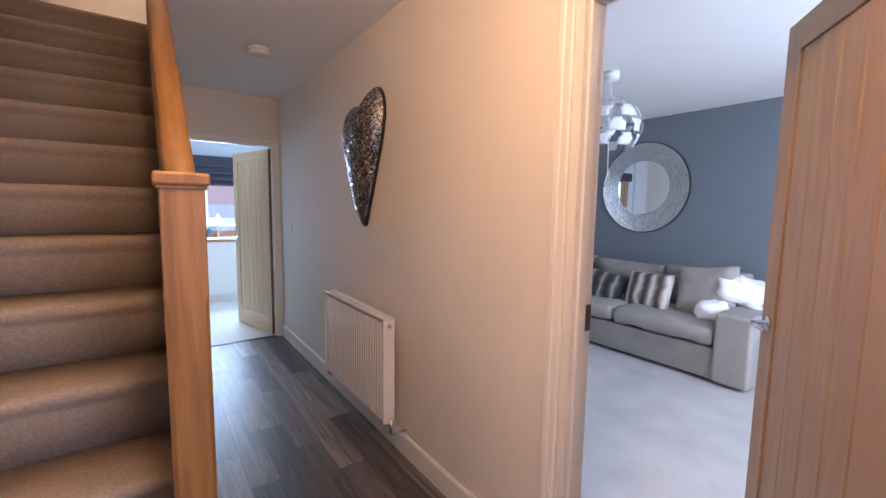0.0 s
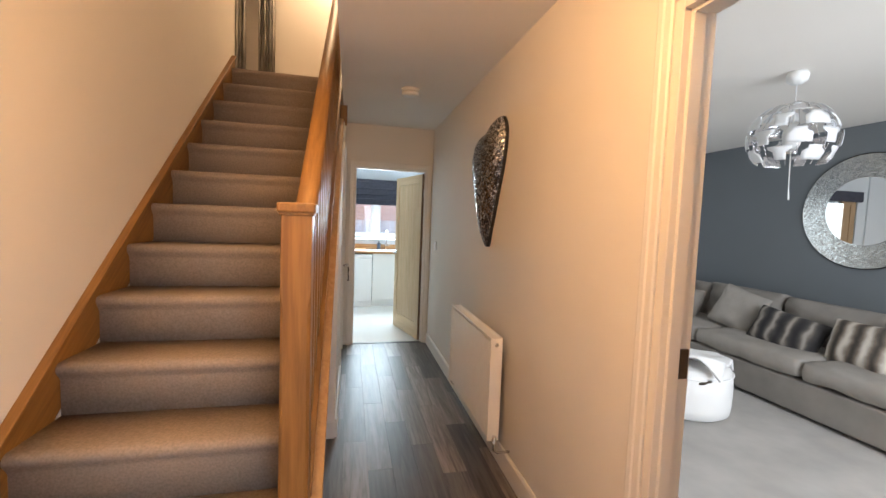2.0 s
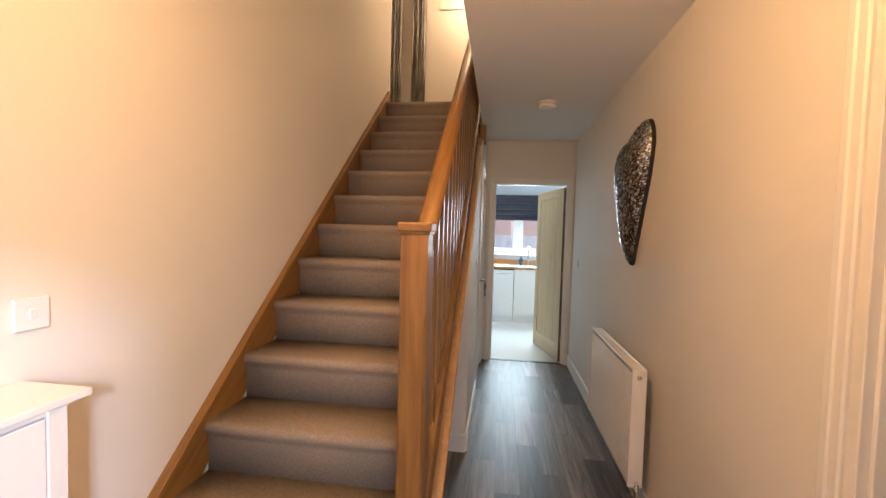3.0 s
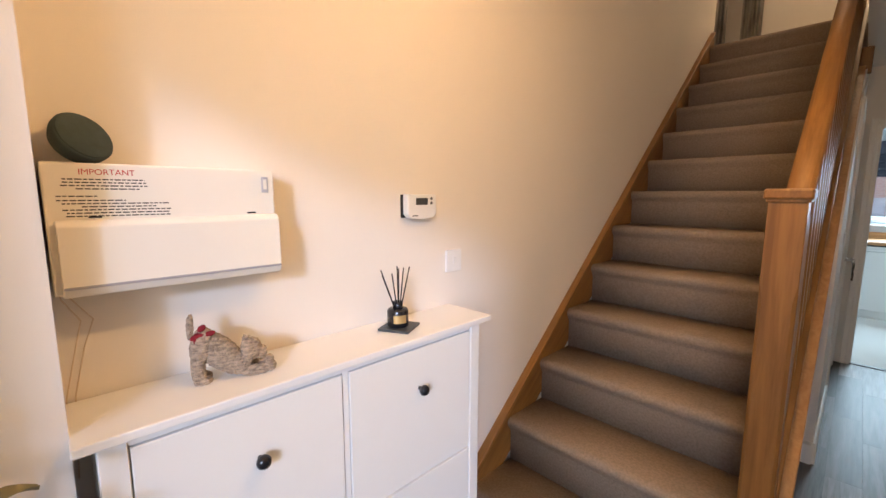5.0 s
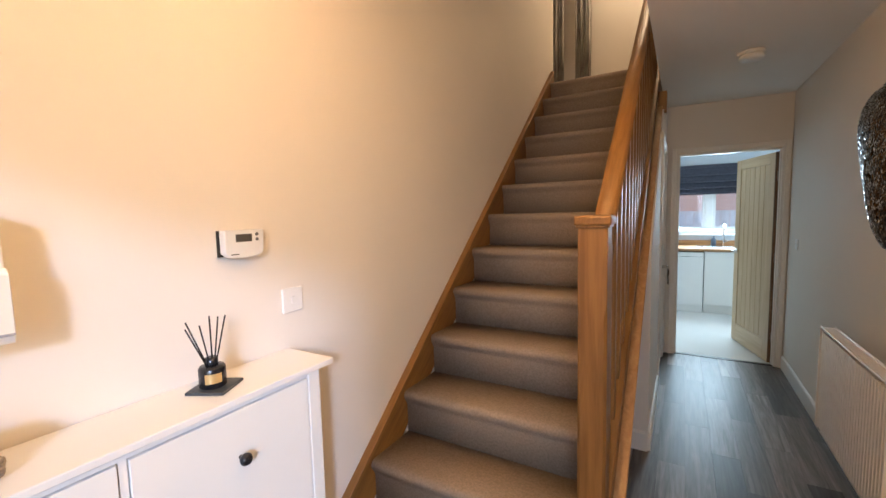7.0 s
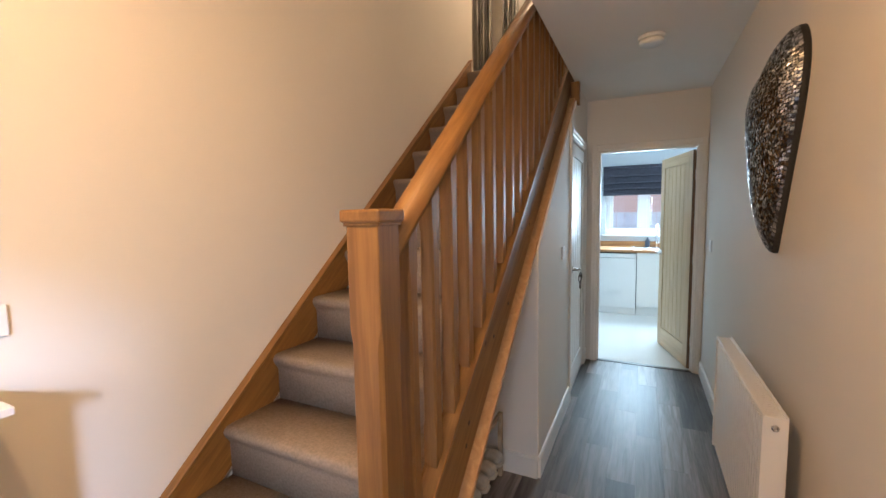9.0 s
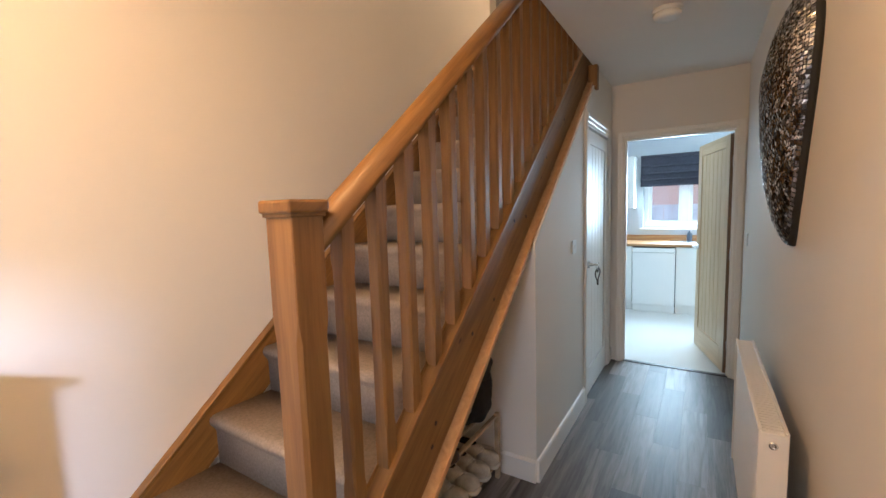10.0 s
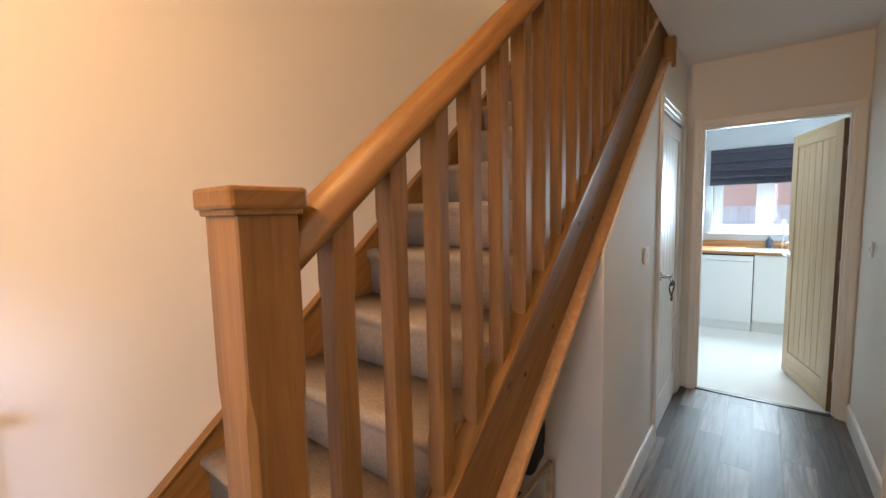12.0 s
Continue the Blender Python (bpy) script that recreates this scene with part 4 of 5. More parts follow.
# ---- upstairs ----
def curtain(x0, x1, y, z0, z1, seed, material):
    ob = thing("curtain", ((x0 + x1) / 2, y, z0), "floor-length grey and silver patterned curtain on the landing", "curtain", "curtains")
    bm = bmesh.new()
    n = 40
    rows = []
    for z in (z0, z1):
        rows.append([bm.verts.new((x0 + (x1 - x0) * i / n, y + 0.026 * math.sin(i * 0.95 + seed) + 0.01 * math.sin(i * 0.41 + seed * 2), z)) for i in range(n + 1)])
    for i in range(n):
        bm.faces.new((rows[0][i], rows[0][i + 1], rows[1][i + 1], rows[1][i])).smooth = True
    c = part("cloth", bm, material, ob)
    c.modifiers.new("thick", "SOLIDIFY").thickness = 0.003
    return ob


CURT = mat("grey_silver_cloth", (0.34, 0.32, 0.30), 0.42, 0.15, var=0.5, scale=4, bump=0.3, bscale=80, stretch=(5, 1, 0.8))
zl = Z0 + RISE * 13
curtain(-0.24, -0.01, 5.27, zl, 4.9, 0.3, CURT)
curtain(0.13, 0.31, 5.27, zl, 4.9, 2.1, CURT)
slab("loft_frame", GLOSS, (0.48, 0.78, 5.340, 5.36, 4.31, 4.36), label="white painted trim high on the landing wall", category="trim", kind="structure")

# ---- hall floor planks ----
def plank_material():
    m = wood("grey_oak_vinyl", (0.185, 0.165, 0.152), (0.068, 0.058, 0.053), rough=0.43, axis=1, knots=False)
    nt = m.node_tree
    b = nt.nodes["Principled BSDF"]
    src = b.inputs["Base Color"].links[0].from_socket
    oi = nt.nodes.new("ShaderNodeObjectInfo")
    r = nt.nodes.new("ShaderNodeValToRGB")
    r.color_ramp.elements[0].color, r.color_ramp.elements[1].color = (0.42, 0.41, 0.42, 1), (1.9, 1.85, 1.8, 1)
    nt.links.new(oi.outputs["Random"], r.inputs[0])
    mx = nt.nodes.new("ShaderNodeMix")
    mx.data_type, mx.blend_type = "RGBA", "MULTIPLY"
    mx.inputs[0].default_value = 1.0
    nt.links.new(src, mx.inputs[6])
    nt.links.new(r.outputs[0], mx.inputs[7])
    nt.links.new(mx.outputs[2], b.inputs["Base Color"])
    return m


PLANK = plank_material()
fl = tagged(new("floor_hall"), kind="structure")
ORIGIN[fl.name] = Vector()
W, L = 0.14, 0.86
meshes = {}
row = 0
x = LW
while x < RW + 0.06 - 0.01:
    x1 = min(RW + 0.06, x + W)
    y = FRONT - L * ((row * 0.37) % 1.0)
    while y < BACK + 0.01:
        a, b = max(y, FRONT), min(y + L, BACK + 0.01)
        if b - a > 0.01:
            key = (round(x1 - x, 3), round(b - a, 3))
            if key not in meshes:
                bm = bmesh.new()
                box(bm, 0.0004, x1 - x - 0.0004, 0.0004, b - a - 0.0004, -0.006, 0.0)
                me = bpy.data.meshes.new("plank")
                bm.to_mesh(me)
                bm.free()
                me.materials.append(PLANK)
                meshes[key] = me
            p = new("plank", meshes[key])
            p.location = (x, a, 0)
            p.parent = fl
        y += L
    x += W
    row += 1


# ---- living room ----
FAB = mat("taupe_weave", (0.255, 0.232, 0.210), 0.95, var=0.08, scale=6, bump=0.7, bscale=500, spec=0.15)
FAB2 = mat("light_taupe_weave", (0.31, 0.283, 0.256), 0.95, var=0.08, scale=8, bump=0.7, bscale=500, spec=0.15)
FLUFF = mat("white_fleece", (0.82, 0.81, 0.80), 1.0, var=0.04, scale=20, bump=1.0, bscale=120)


def soft_box(bm, c, size, edge, crown, rx=0, ry=0, rz=0, pinch=0.03, seed=0.0, n=18, wrinkle=0.008):
    """A filled cover: flat sides of some height, faces that crown, corners that stand out a little."""
    b2 = bmesh.new()
    dx, dy = size[0] / 2, size[1] / 2

    def xy(u, v):
        r = 1 - 0.045 * (abs(u) ** 8) * (abs(v) ** 8)
        return dx * u * (1 - pinch * (1 - v * v)) * r, dy * v * (1 - pinch * (1 - u * u)) * r
    sheets = []
    for s in (1, -1):
        g = []
        for i in range(n + 1):
            row = []
            for j in range(n + 1):
                u, v = -math.cos(math.pi * i / n), -math.cos(math.pi * j / n)
                u, v = 0.5 * u + 0.5 * (2 * i / n - 1), 0.5 * v + 0.5 * (2 * j / n - 1)
                x, y = xy(u, v)
                z = edge / 2 + crown * ((1 - u ** 4) * (1 - v ** 4)) ** 0.6
                z += wrinkle * noise.noise(Vector((u * 2.2 + seed, v * 2.2, s)))
                row.append(b2.verts.new((x, y, s * z)))
            g.append(row)
        sheets.append(g)
        for p, q in zip(g, g[1:]):
            for j in range(n):
                b2.faces.new((p[j], p[j + 1], q[j + 1], q[j])).smooth = True
    def rim(g):
        return [g[i][0] for i in range(n)] + [g[n][j] for j in range(n)] + [g[i][n] for i in range(n, 0, -1)] + [g[0][j] for j in range(n, 0, -1)]
    a, b = rim(sheets[0]), rim(sheets[1])
    mid = [b2.verts.new(((p.co + q.co) / 2) + Vector((p.co.x, p.co.y, 0)).normalized() * edge * 0.10) for p, q in zip(a, b)]
    m = len(a)
    for i in range(m):
        k = (i + 1) % m
        b2.faces.new((a[i], a[k], mid[k], mid[i])).smooth = True
        b2.faces.new((mid[i], mid[k], b[k], b[i])).smooth = True
    bmesh.ops.transform(b2, matrix=pose(*c, rx, ry, rz), verts=b2.verts)
    tm = bpy.data.meshes.new("t")
    b2.to_mesh(tm)
    b2.free()
    bm.from_mesh(tm)
    bpy.data.meshes.remove(tm)


SX = 4.64
sofa = thing("sofa", (5.2, 2.85, 0), "long taupe fabric sofa with loose back cushions against the blue wall", "sofa")
bm = bmesh.new()
box(bm, SX + 0.03, 5.70, 1.44, 4.44, 0.035, 0.295, 0.018, 2)
part("base", bm, FAB, sofa)
bm = bmesh.new()
box(bm, 5.46, 5.74, 1.44, 4.44, 0.295, 0.70, 0.05, 3)
part("back_frame", bm, FAB, sofa)
for a, b in ((1.205, 1.465), (4.43, 4.60)):
    bm = bmesh.new()
    box(bm, SX, 5.74, a, b, 0.03, 0.600, 0.030, 4)
    part("arm", bm, FAB2, sofa)
for a, b in ((1.47, 2.36), (2.365, 3.36), (3.365, 4.43)):
    bm = bmesh.new()
    soft_box(bm, ((SX + 0.01 + 5.46) / 2, (a + b) / 2, 0.385), (5.46 - SX - 0.01, b - a - 0.006), 0.125, 0.032, pinch=0.008, seed=a, wrinkle=0.020)
    part("seat_cushion", bm, FAB2, sofa)
for a, b, z in ((1.47, 2.225, 0.640), (2.23, 3.04, 0.622), (3.045, 3.88, 0.640), (3.885, 4.42, 0.622)):
    bm = bmesh.new()
    soft_box(bm, (5.37, (a + b) / 2, z), (0.42, b - a), 0.10, 0.06, 0, 104, 0, pinch=0.045, seed=b, wrinkle=0.035)
    part("back_cushion", bm, FAB, sofa)
for x in (4.78, 5.66):
    for y in (1.26, 4.5):
        bm = bmesh.new()
        lathe(bm, [(0.022, 0.0), (0.028, 0.035)], (x, y, 0), 2, 12)
        part("foot", bm, BLACK, sofa)


def stripes(name, bands):
    m = bpy.data.materials.new(name)
    m.use_nodes = True
    nt = m.node_tree
    b = nt.nodes["Principled BSDF"]
    b.inputs["Roughness"].default_value = 1.0
    tc, w = nt.nodes.new("ShaderNodeTexCoord"), nt.nodes.new("ShaderNodeTexWave")
    w.wave_type, w.bands_direction = "BANDS", "Y"
    w.inputs["Scale"].default_value, w.inputs["Distortion"].default_value, w.inputs["Detail"].default_value = 2.4, 2.0, 4
    w.inputs["Detail Scale"].default_value = 3.0
    r = nt.nodes.new("ShaderNodeValToRGB")
    for pos, c in bands:
        e = r.color_ramp.elements.new(pos) if pos not in (0.0, 1.0) else r.color_ramp.elements[0 if pos == 0 else -1]
        e.color = (*c, 1)
    nt.links.new(tc.outputs["Object"], w.inputs["Vector"])
    nt.links.new(w.outputs[0], r.inputs[0])
    nt.links.new(r.outputs[0], b.inputs["Base Color"])
    n = nt.nodes.new("ShaderNodeTexNoise")
    n.inputs["Scale"].default_value = 180
    bp = nt.nodes.new("ShaderNodeBump")
    bp.inputs["Strength"].default_value, bp.inputs["Distance"].default_value = 1.0, 0.004
    nt.links.new(n.outputs[0], bp.inputs["Height"])
    nt.links.new(bp.outputs[0], b.inputs["Normal"])
    return m


FUR = stripes("striped_faux_fur", ((0.0, (0.025, 0.023, 0.024)), (0.5, (0.065, 0.058, 0.055)), (0.8, (0.15, 0.13, 0.11)), (1.0, (0.30, 0.27, 0.24))))
FUR2 = stripes("striped_light_fur", ((0.0, (0.06, 0.05, 0.042)), (0.35, (0.20, 0.16, 0.125)), (0.65, (0.36, 0.31, 0.26)), (1.0, (0.62, 0.57, 0.50))))


def scatter(y, z, w, h, x=5.14, lean=16, turn=0, roll=0, material=FAB2, label="", seed=0.0, crown=0.07):
    ob = thing("scatter_cushion", (x, y, z - h / 2), label, "cushion", "scatter cushions")
    bm = bmesh.new()
    soft_box(bm, (0, 0, 0), (h, w), 0.018, crown, pinch=0.07, seed=seed, wrinkle=0.015)
    bmesh.ops.transform(bm, matrix=pose(x, y, z, 0, 0, turn) @ pose(0, 0, 0, roll) @ pose(0, 0, 0, 0, 90 + lean), verts=bm.verts)
    part("cover", bm, material, ob)
    return ob


scatter(3.28, 0.65, 0.46, 0.44, 5.08, 22, 6, 14, FAB2, "square taupe fabric cushion leaning on the sofa back", 1.0)
scatter(3.98, 0.60, 0.46, 0.34, 5.12, 18, -6, 0, FAB2, "taupe fabric cushion at the far end of the sofa", 2.0)
scatter(2.74, 0.57, 0.58, 0.35, 5.00, 24, 4, 8, FUR, "striped grey and brown faux fur cushion lying on the sofa", 3.0, 0.08)
scatter(2.20, 0.60, 0.46, 0.38, 5.02, 18, -5, -2, FUR2, "striped brown and cream faux fur cushion lying on the sofa", 4.0, 0.08)
scatter(1.72, 0.68, 0.52, 0.47, 5.10, 20, -4, -8, FAB2, "large square taupe cushion near the sofa arm", 5.0)

throw = thing("throw", (5.1, 1.42, 0.59), "fluffy white throw bunched on the sofa arm", "throw")
bm = bmesh.new()
blob(bm, (5.22, 1.46, 0.70), (0.42, 0.46, 0.24), 10, 0, 20, n=26, power=2.6, rough=0.22, seed=2)
blob(bm, (4.98, 1.60, 0.53), (0.30, 0.26, 0.20), -20, 0, 0, n=22, power=2.6, rough=0.2, seed=5)
blob(bm, (5.30, 1.33, 0.62), (0.50, 0.30, 0.12), n=20, power=2.8, rough=0.15, seed=8)
lumpy(bm, 0.012, 22)
part("fleece", bm, FLUFF, throw)

# drum pouffe with a folded blanket
pf = thing("pouffe", (3.90, 2.68, 0.005), "round white upholstered pouffe on the pale carpet", "pouffe")
bm = bmesh.new()
lathe(bm, [(0.30, 0.012), (0.325, 0.03), (0.335, 0.10), (0.337, 0.22), (0.330, 0.335), (0.31, 0.375), (0.27, 0.395), (0.1, 0.402)], (3.90, 2.68, 0), 2, 48)
part("seat", bm, mat("white_leatherette", (0.78, 0.77, 0.75), 0.5, var=0.03, scale=3, bump=0.2, bscale=90), pf)
bm = bmesh.new()
tube(bm, [(3.90 + 0.334 * math.cos(a * math.pi / 24), 2.68 + 0.334 * math.sin(a * math.pi / 24), 0.335) for a in range(48)], 0.006, 6, closed=True)
part("piping", bm, FLUFF, pf)
bl = thing("blanket", (3.86, 2.70, 0.40), "white blanket draped over the pouffe with dark tasselled cord", "blanket")
bm = bmesh.new()
n = 30
rows = []
for i in range(n + 1):
    row = []
    for j in range(n + 1):
        u, v = -0.30 + 0.56 * i / n, -0.30 + 0.60 * j / n
        r = math.hypot(u, v + 0.04)
        z = 0.425 + 0.10 * max(0, 0.5 - i / n) * 2 + 0.018 * noise.noise(Vector((u * 9, v * 7, 1)))
        if r > 0.30:
            z -= (r - 0.30) * 1.6
        row.append(bm.verts.new((3.90 + u * math.cos(0.6) - v * math.sin(0.6), 2.68 + u * math.sin(0.6) + v * math.cos(0.6), z)))
    rows.append(row)
for p, q in zip(rows, rows[1:]):
    for j in range(n):
        bm.faces.new((p[j], p[j + 1], q[j + 1], q[j])).smooth = True
c = part("cloth", bm, FLUFF, bl)
c.modifiers.new("thick", "SOLIDIFY").thickness = 0.02
bm = bmesh.new()
tube(bm, [(3.62, 2.66, 0.40), (3.68, 2.50, 0.36), (3.73, 2.42, 0.325), (3.77, 2.38, 0.32)], 0.004, 6)
blob(bm, (3.77, 2.372, 0.315), (0.03, 0.07, 0.02), -20, 0, 20, n=8)
blob(bm, (3.81, 2.362, 0.33), (0.03, 0.06, 0.02), -20, 0, 40, n=8)
part("tassel", bm, BRONZE, bl, "dark cord with tassels")

# round mirror with a mosaic border
MY, MZ, MR, MI = 2.750, 1.665, 0.53, 0.315
mir = thing("round_mirror", (BX, MY, MZ), "large round mirror with wide silver mosaic border, blue wall", "mirror")
bm = bmesh.new()
lathe(bm, [(MR, BX - 0.001), (MR, BX - 0.016), (MR - 0.006, BX - 0.019)], (0, MY, MZ), 0, 64)
part("backing", bm, GROUT, mir)
bm = bmesh.new()
lathe(bm, [(MI, BX - 0.0195), (MI, BX - 0.0225), (MI - 0.004, BX - 0.0235)], (0, MY, MZ), 0, 64)
gl = part("glass", bm, mat("mirror_glass", (0.93, 0.94, 0.93), 0.01, 1.0), mir, "plain round mirror glass")
for f in gl.data.polygons:
    f.use_smooth = False
verts, faces = [], []
rr = MI + 0.003
while rr < MR - 0.012:
    dr = 0.0135
    n = int(2 * math.pi * rr / 0.017)
    off = rng.random()
    for j in range(n):
        a0, a1 = 2 * math.pi * (j + off) / n, 2 * math.pi * (j + off + 0.9) / n
        ty, tz = rng.uniform(-0.045, 0.045), rng.uniform(-0.045, 0.045)
        q = [(rr, a0), (rr, a1), (rr + dr * 0.9, a1), (rr + dr * 0.9, a0)]
        q = [(MY + r * math.cos(a), MZ + r * math.sin(a)) for r, a in q]
        cyy, czz = sum(p[0] for p in q) / 4, sum(p[1] for p in q) / 4
        faces.append(tuple(range(len(verts), len(verts) + 4)))
        verts += [(BX - 0.0215 - (p[0] - cyy) * ty - (p[1] - czz) * tz - BX, p[0] - MY, p[1] - MZ) for p in q]
    rr += dr
me = bpy.data.meshes.new("mosaic_border")
me.from_pydata(verts, [], faces)
me.materials.append(RING)
tb = tagged(new("mosaic_border", me), "", "", "", "stuff")
tb.parent = mir

# exploding-globe pendant
lamp = thing("pendant_lamp", (3.98, 2.06, CEIL), "globe pendant lamp of white plastic petals with silver inner faces", "pendant lamp")
PX, PY, PZ, PR = 3.98, 2.06, 2.04, 0.24
bm = bmesh.new()
lathe(bm, [(0.052, CEIL), (0.060, CEIL - 0.02), (0.055, CEIL - 0.055), (0.03, CEIL - 0.075), (0.008, CEIL - 0.080)], (PX, PY, 0), 2, 28)
part("ceiling_rose", bm, PLASTIC, lamp)
bm = bmesh.new()
tube(bm, [(PX, PY, CEIL - 0.07), (PX, PY, PZ)], 0.004, 6)
part("cord", bm, PLASTIC, lamp)
bm = bmesh.new()
lathe(bm, [(0.02, PZ + 0.09), (0.035, PZ + 0.06), (0.05, PZ + 0.02), (0.045, PZ - 0.04), (0.02, PZ - 0.07)], (PX, PY, 0), 2, 20)
part("diffuser", bm, PLASTIC, lamp)
bm = bmesh.new()
tube(bm, [(PX, PY, PZ - 0.06), (PX + 0.01, PY, PZ - 0.30), (PX + 0.012, PY - 0.005, PZ - 0.385)], [0.004, 0.003, 0.006], 6)
part("pull_cord", bm, PLASTIC, lamp)
SILVER = mat("silver_petal_back", (0.70, 0.70, 0.72), 0.18, 1.0)
NW = 8
PETAL = mat("white_petal", (0.72, 0.73, 0.74), 0.3)
for lat0, lat1, sh in ((62, 38, 0.0), (34, 12, 0.5), (8, -14, 0.0), (-18, -40, 0.5)):
    for k in range(NW):
        a0 = 2 * math.pi * (k + sh) / NW
        wid = 2 * math.pi / NW * 0.72
        bm = bmesh.new()
        grid = []
        for u in range(6):
            la = radians(lat0 + (lat1 - lat0) * u / 5)
            rad_ = PR * (1.0 if k % 2 else 0.965)
            notch = 0.55 if (u in (0, 1)) == bool(k % 2) else 1.0
            grid.append([bm.verts.new((PX + rad_ * math.cos(la) * math.cos(a0 + wid * notch * (v / 4 - 0.5)), PY + rad_ * math.cos(la) * math.sin(a0 + wid * notch * (v / 4 - 0.5)), PZ + rad_ * math.sin(la))) for v in range(5)])
        for p, q in zip(grid, grid[1:]):
            for v in range(4):
                bm.faces.new((p[v], p[v + 1], q[v + 1], q[v])).smooth = True
        pt = part("petal", bm, PETAL, lamp)
        pt.data.materials.append(SILVER)
        s = pt.modifiers.new("thick", "SOLIDIFY")
        s.thickness, s.offset, s.material_offset = 0.003, 1.0, 1
for k in range(NW):
    a = 2 * math.pi * k / NW
    bm = bmesh.new()
    tube(bm, [(PX + PR * 0.93 * math.cos(radians(t)) * math.cos(a), PY + PR * 0.93 * math.cos(radians(t)) * math.sin(a), PZ + PR * 0.93 * math.sin(radians(t))) for t in range(80, -50, -10)], 0.002, 5)
    part("rib", bm, SILVER, lamp)


# ---- kitchen ----
CREAMY = mat("white_gloss_cabinet", (0.80, 0.79, 0.75), 0.25)
BUTCH = wood("oak_butcher_block", (0.50, 0.28, 0.12), (0.30, 0.14, 0.05), rough=0.35, axis=0, knots=False)
F = KY - 0.60


def base_unit(x0, x1, label="white gloss base cabinet under the kitchen window"):
    ob = thing("base_cabinet", ((x0 + x1) / 2, KY - 0.3, 0), label, "cabinet", "base cabinets")
    slab("body", CREAMY, (x0 + 0.001, x1 - 0.001, F + 0.02, KY - 0.01, 0.12, 0.868), ob)
    slab("door", CREAMY, (x0 + 0.002, x1 - 0.002, F - 0.001, F + 0.018, 0.125, 0.862), ob, bevel=0.002)
    slab("plinth", CREAMY, (x0 + 0.001, x1 - 0.001, F + 0.05, F + 0.066, 0.0, 0.12), ob)
    return ob


base_unit(0.0, 0.53)
base_unit(0.53, 1.08)
base_unit(1.592, 2.19)
base_unit(2.19, 2.70)
ap = thing("dishwasher", (1.335, KY - 0.3, 0), "white freestanding dishwasher between the kitchen cabinets", "dishwasher")
slab("body", WHITE, (1.090, 1.582, F + 0.01, KY - 0.02, 0.02, 0.845), ap)
slab("front", WHITE, (1.086, 1.584, F - 0.012, F + 0.008, 0.095, 0.79), ap, bevel=0.004)
slab("control_panel", WHITE, (1.086, 1.584, F - 0.014, F + 0.008, 0.794, 0.852), ap, bevel=0.004)
# black board that paints the shade in the gaps round the front
slab("gap_shade", BLACK, (1.086, 1.590, F + 0.009, F + 0.030, 0.095, 0.867), ap)
slab("kickboard", CREAMY, (1.092, 1.584, F + 0.012, F + 0.028, 0.0, 0.092), ap)
wt = thing("worktop", (1.4, KY - 0.3, 0.87), "oiled oak butcher block worktop along the window wall", "worktop")
slab("top", BUTCH, (KX0 + 0.01, KX1 - 0.01, F - 0.02, KY - 0.001, 0.87, 0.905), wt, bevel=0.003)
slab("upstand", BUTCH, (KX0 + 0.01, KX1 - 0.01, KY - 0.022, KY - 0.001, 0.9055, 0.985), wt)
sk = thing("sink", (1.85, KY - 0.3, 0.905), "inset steel sink with a tall chrome mixer tap", "sink")
STEELS = mat("brushed_steel", (0.6, 0.6, 0.6), 0.25, 1.0)
bm = bmesh.new()
box(bm, 1.50, 2.35, KY - 0.50, KY - 0.10, 0.9052, 0.912, 0.003)
part("rim", bm, STEELS, sk)
bm = bmesh.new()
tube(bm, [(1.84, KY - 0.08, 0.906), (1.84, KY - 0.08, 1.14), (1.84, KY - 0.10, 1.20), (1.84, KY - 0.17, 1.225), (1.84, KY - 0.23, 1.19), (1.84, KY - 0.235, 1.15)], 0.011, 10)
tube(bm, [(1.84, KY - 0.08, 0.96), (1.90, KY - 0.10, 0.985)], 0.007)
part("mixer_tap", bm, CHROME, sk)
pot = thing("dish_rack_item", (1.74, KY - 0.12, 0.905), "dark washing-up bottle beside the sink", "bottle")
bm = bmesh.new()
lathe(bm, [(0.03, 0.906), (0.033, 0.92), (0.033, 1.0), (0.012, 1.03), (0.012, 1.05)], (1.72, KY - 0.07, 0), 2, 16)
part("body", bm, mat("dark_bottle", (0.05, 0.06, 0.08), 0.3), pot)
wc = thing("wall_cabinet", (0.80, KY - 0.17, 1.37), "white gloss wall cabinet beside the kitchen window", "cabinet")
slab("body", CREAMY, (0.50, 1.055, KY - 0.30, KY - 0.001, 1.37, 2.08), wc)
slab("door", CREAMY, (0.502, 1.053, KY - 0.32, KY - 0.302, 1.372, 2.078), wc, bevel=0.002)

# window
UPVC = mat("white_upvc", (0.82, 0.83, 0.84), 0.3)
WX0, WX1, WZ0, WZ1 = 1.14, 2.45, 1.08, 2.06
win = tagged(new("window_kitchen"), kind="structure")
ORIGIN[win.name] = Vector()
for n_, d in (("window_frame", (WX0, WX1, KY + 0.10, KY + 0.16, WZ0, WZ0 + 0.06)), ("window_frame", (WX0, WX1, KY + 0.10, KY + 0.16, WZ1 - 0.06, WZ1)),
              ("window_frame", (WX0, WX0 + 0.06, KY + 0.10, KY + 0.16, WZ0 + 0.06, WZ1 - 0.06)), ("window_frame", (WX1 - 0.06, WX1, KY + 0.10, KY + 0.16, WZ0 + 0.06, WZ1 - 0.06)),
              ("window_frame", (1.615, 1.705, KY + 0.10, KY + 0.16, WZ0 + 0.06, WZ1 - 0.06))):
    slab(n_, UPVC, d, win, bevel=0.004)
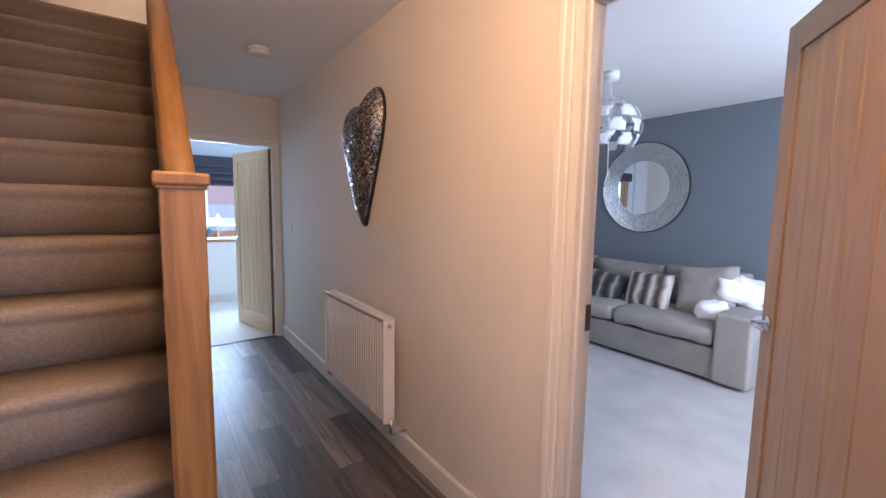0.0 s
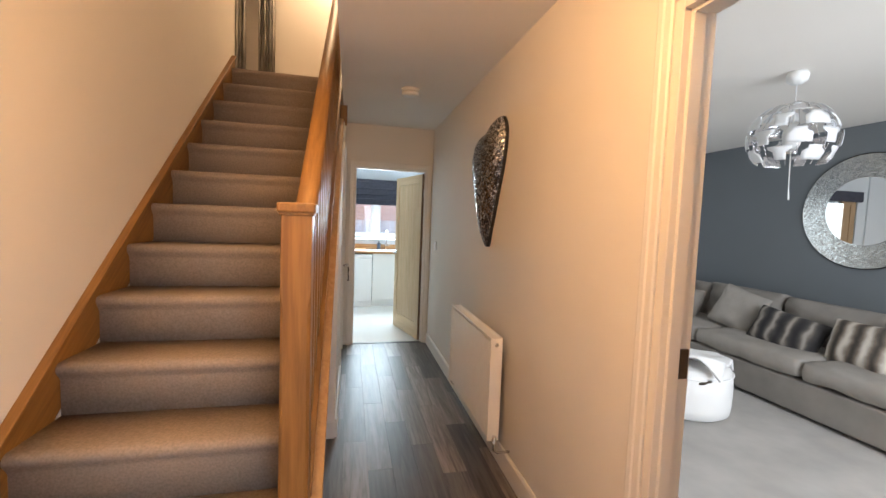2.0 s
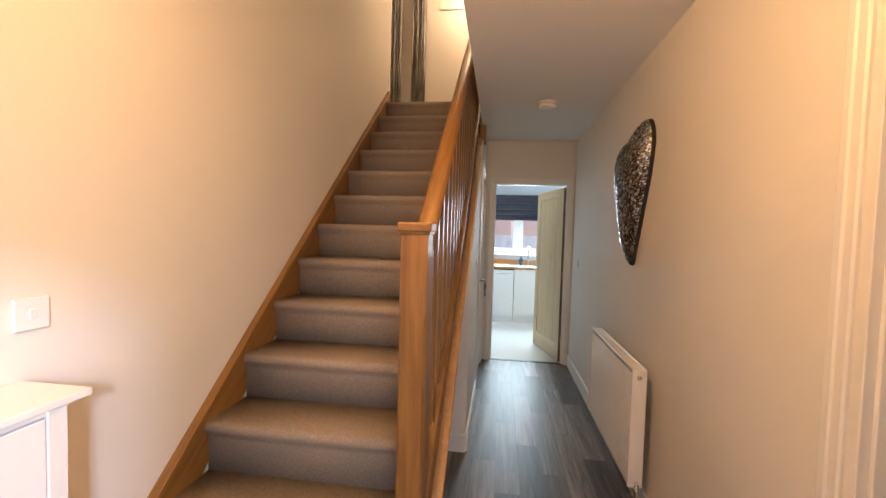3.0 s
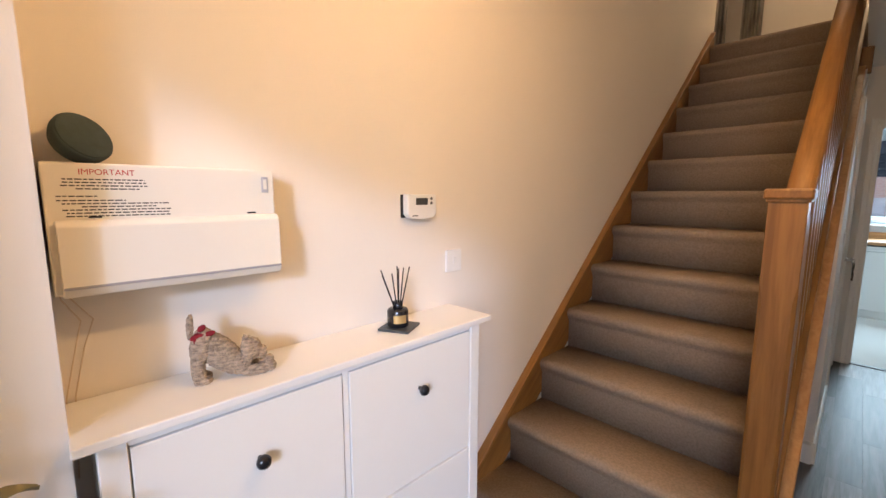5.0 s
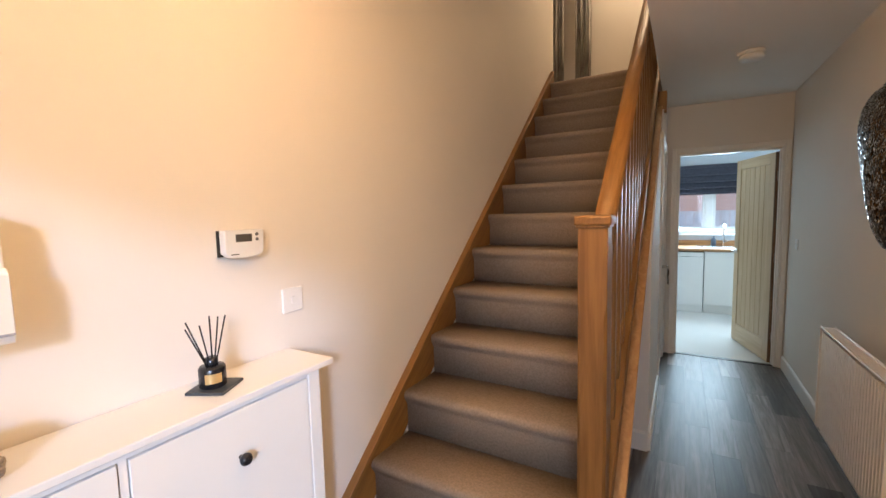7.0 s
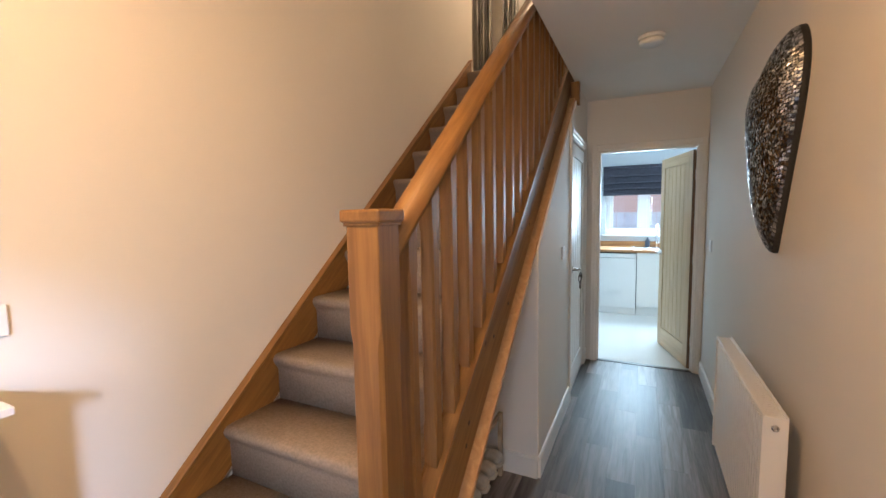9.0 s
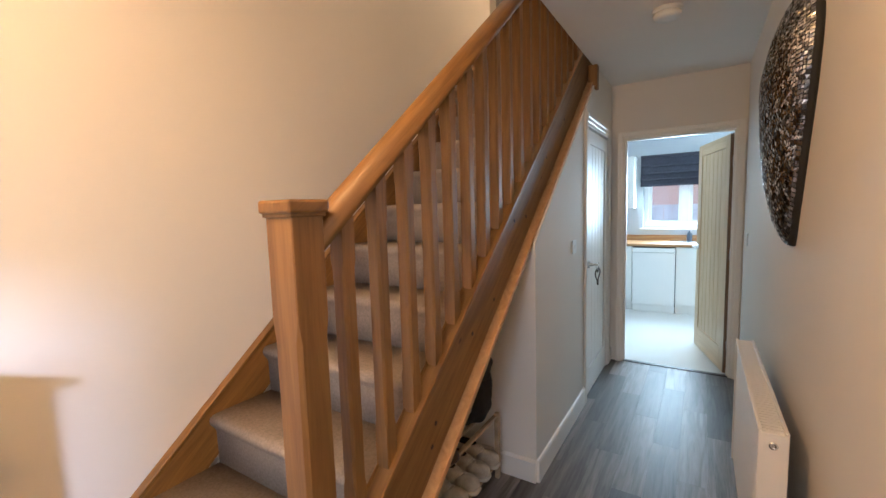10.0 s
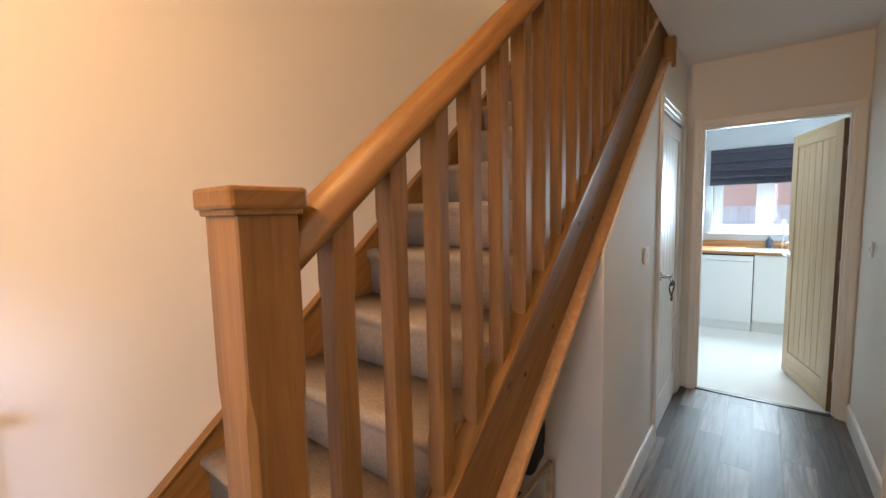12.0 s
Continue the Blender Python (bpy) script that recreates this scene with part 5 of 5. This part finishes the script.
for a, b in ((WX0 + 0.06, 1.615), (1.705, WX1 - 0.06)):
    for n_, d in (("casement", (a, b, KY + 0.11, KY + 0.15, WZ0 + 0.06, WZ0 + 0.10)), ("casement", (a, a + 0.04, KY + 0.11, KY + 0.15, WZ0 + 0.10, WZ1 - 0.06)),
                  ("casement", (b - 0.04, b, KY + 0.11, KY + 0.15, WZ0 + 0.10, WZ1 - 0.06))):
        slab(n_, UPVC, d, win, bevel=0.003)
GLASS = bpy.data.materials.new("window_glass")
GLASS.use_nodes = True
gb = GLASS.node_tree.nodes["Principled BSDF"]
gb.inputs["Roughness"].default_value, gb.inputs["Transmission Weight"].default_value, gb.inputs["IOR"].default_value = 0.02, 1.0, 1.45
for a, b in ((WX0 + 0.10, 1.575), (1.745, WX1 - 0.10)):
    g = slab("pane", GLASS, (a, b, KY + 0.128, KY + 0.132, WZ0 + 0.10, WZ1 - 0.06), win)
    g.visible_shadow = False
slab("window_sill", UPVC, (WX0 - 0.04, WX1 + 0.04, KY - 0.045, KY + 0.10, WZ0 - 0.022, WZ0), win, bevel=0.004)

# roman blind
bd = thing("roman_blind", (1.8, KY - 0.05, 2.08), "dark grey roman blind raised in folds over the kitchen window", "blind")
BLIND = mat("charcoal_blind_cloth", (0.050, 0.052, 0.072), 0.9, var=0.15, scale=30, bump=0.4, bscale=300)
slab("headrail", BLIND, (1.105, 2.50, KY - 0.05, KY - 0.002, 2.06, 2.10), bd)
for z0_, z1_, dd in ((1.93, 2.06, 0.030), (1.83, 1.935, 0.052), (1.745, 1.835, 0.068), (1.665, 1.75, 0.050)):
    bm = bmesh.new()
    prism(bm, [(KY - 0.004, z1_), (KY - 0.022, z1_), (KY - 0.020 - dd * 0.5, z0_ + 0.03), (KY - 0.020 - dd, z0_ + 0.010), (KY - 0.014 - dd, z0_), (KY - 0.004, z0_ + 0.004)], 0, 1.105, 2.50, 0.003)
    part("fold", bm, BLIND, bd)

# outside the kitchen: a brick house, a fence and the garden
house = thing("brick_house", (2.0, 22, -0.12), "red brick house paled for glare, beyond garden fence, through kitchen window", "house")
BR = bpy.data.materials.new("red_brick_glare")
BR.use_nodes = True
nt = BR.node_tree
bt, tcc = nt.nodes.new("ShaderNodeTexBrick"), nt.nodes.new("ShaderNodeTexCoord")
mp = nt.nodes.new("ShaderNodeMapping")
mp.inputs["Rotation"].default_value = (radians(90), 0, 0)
# brick and mortar colours paled to stand in for strong outdoor daylight
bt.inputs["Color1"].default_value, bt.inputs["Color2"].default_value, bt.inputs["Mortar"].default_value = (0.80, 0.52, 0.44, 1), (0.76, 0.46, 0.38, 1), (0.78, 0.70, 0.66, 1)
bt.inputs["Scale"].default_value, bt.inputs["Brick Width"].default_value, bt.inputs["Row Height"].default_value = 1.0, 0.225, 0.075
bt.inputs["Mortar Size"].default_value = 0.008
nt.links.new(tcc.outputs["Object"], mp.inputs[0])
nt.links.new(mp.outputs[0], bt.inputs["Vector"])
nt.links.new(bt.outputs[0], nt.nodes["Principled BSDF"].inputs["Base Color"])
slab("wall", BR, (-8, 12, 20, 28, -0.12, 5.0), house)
bm = bmesh.new()
prism(bm, [(19.6, 4.95), (24, 7.4), (28.4, 4.95)], 0, -8.3, 12.3)
part("roof", bm, mat("roof_tile", (0.12, 0.08, 0.07), 0.8, var=0.2, scale=2), house)
fence = thing("garden_fence", (2, 13, -0.12), "weathered timber panel fence paled for outdoor glare, across the garden", "fence")
# board colour lifted near white to carry the garden's outdoor glare
FEN = mat("weathered_fence_glare", (0.80, 0.82, 0.86), 0.9, var=0.2, scale=3)
for i in range(60):
    slab("board", FEN, (-4 + i * 0.2, -4 + i * 0.2 + 0.19, 13.0 + 0.012 * (i % 2), 13.02 + 0.012 * (i % 2), -0.1, 1.38), fence)

# living room window, unseen behind the walk, added to go with the fill light
win2 = tagged(new("window_living"), kind="structure")
ORIGIN[win2.name] = Vector()
for d in ((2.9, 5.0, LY0 - 0.12, LY0 - 0.06, 0.85, 0.91), (2.9, 5.0, LY0 - 0.12, LY0 - 0.06, 2.04, 2.10), (2.9, 2.96, LY0 - 0.12, LY0 - 0.06, 0.91, 2.04), (4.94, 5.0, LY0 - 0.12, LY0 - 0.06, 0.91, 2.04), (3.82, 3.88, LY0 - 0.12, LY0 - 0.06, 0.91, 2.04)):
    slab("window_frame", UPVC, d, win2, bevel=0.003)

# patio door on the far side of the living room, known from the round mirror
patio = tagged(new("window_patio"), kind="structure")
ORIGIN[patio.name] = Vector()
for d in ((3.20, 4.30, LY1 + 0.05, LY1 + 0.09, 0.0, 0.06), (3.20, 4.30, LY1 + 0.05, LY1 + 0.09, 2.0, 2.06), (3.20, 3.27, LY1 + 0.05, LY1 + 0.09, 0.06, 2.0), (4.23, 4.30, LY1 + 0.05, LY1 + 0.09, 0.06, 2.0)):
    slab("window_frame", UPVC, d, patio, bevel=0.003)
hb = thing("patio_blind", (3.6, LY1 - 0.03, 1.98), "charcoal fabric blind gathered above the patio door", "blind")
slab("folded_cloth", BLIND, (2.86, 4.36, LY1 - 0.05, LY1 - 0.002, 1.95, 2.10), hb, bevel=0.01, seg=2)
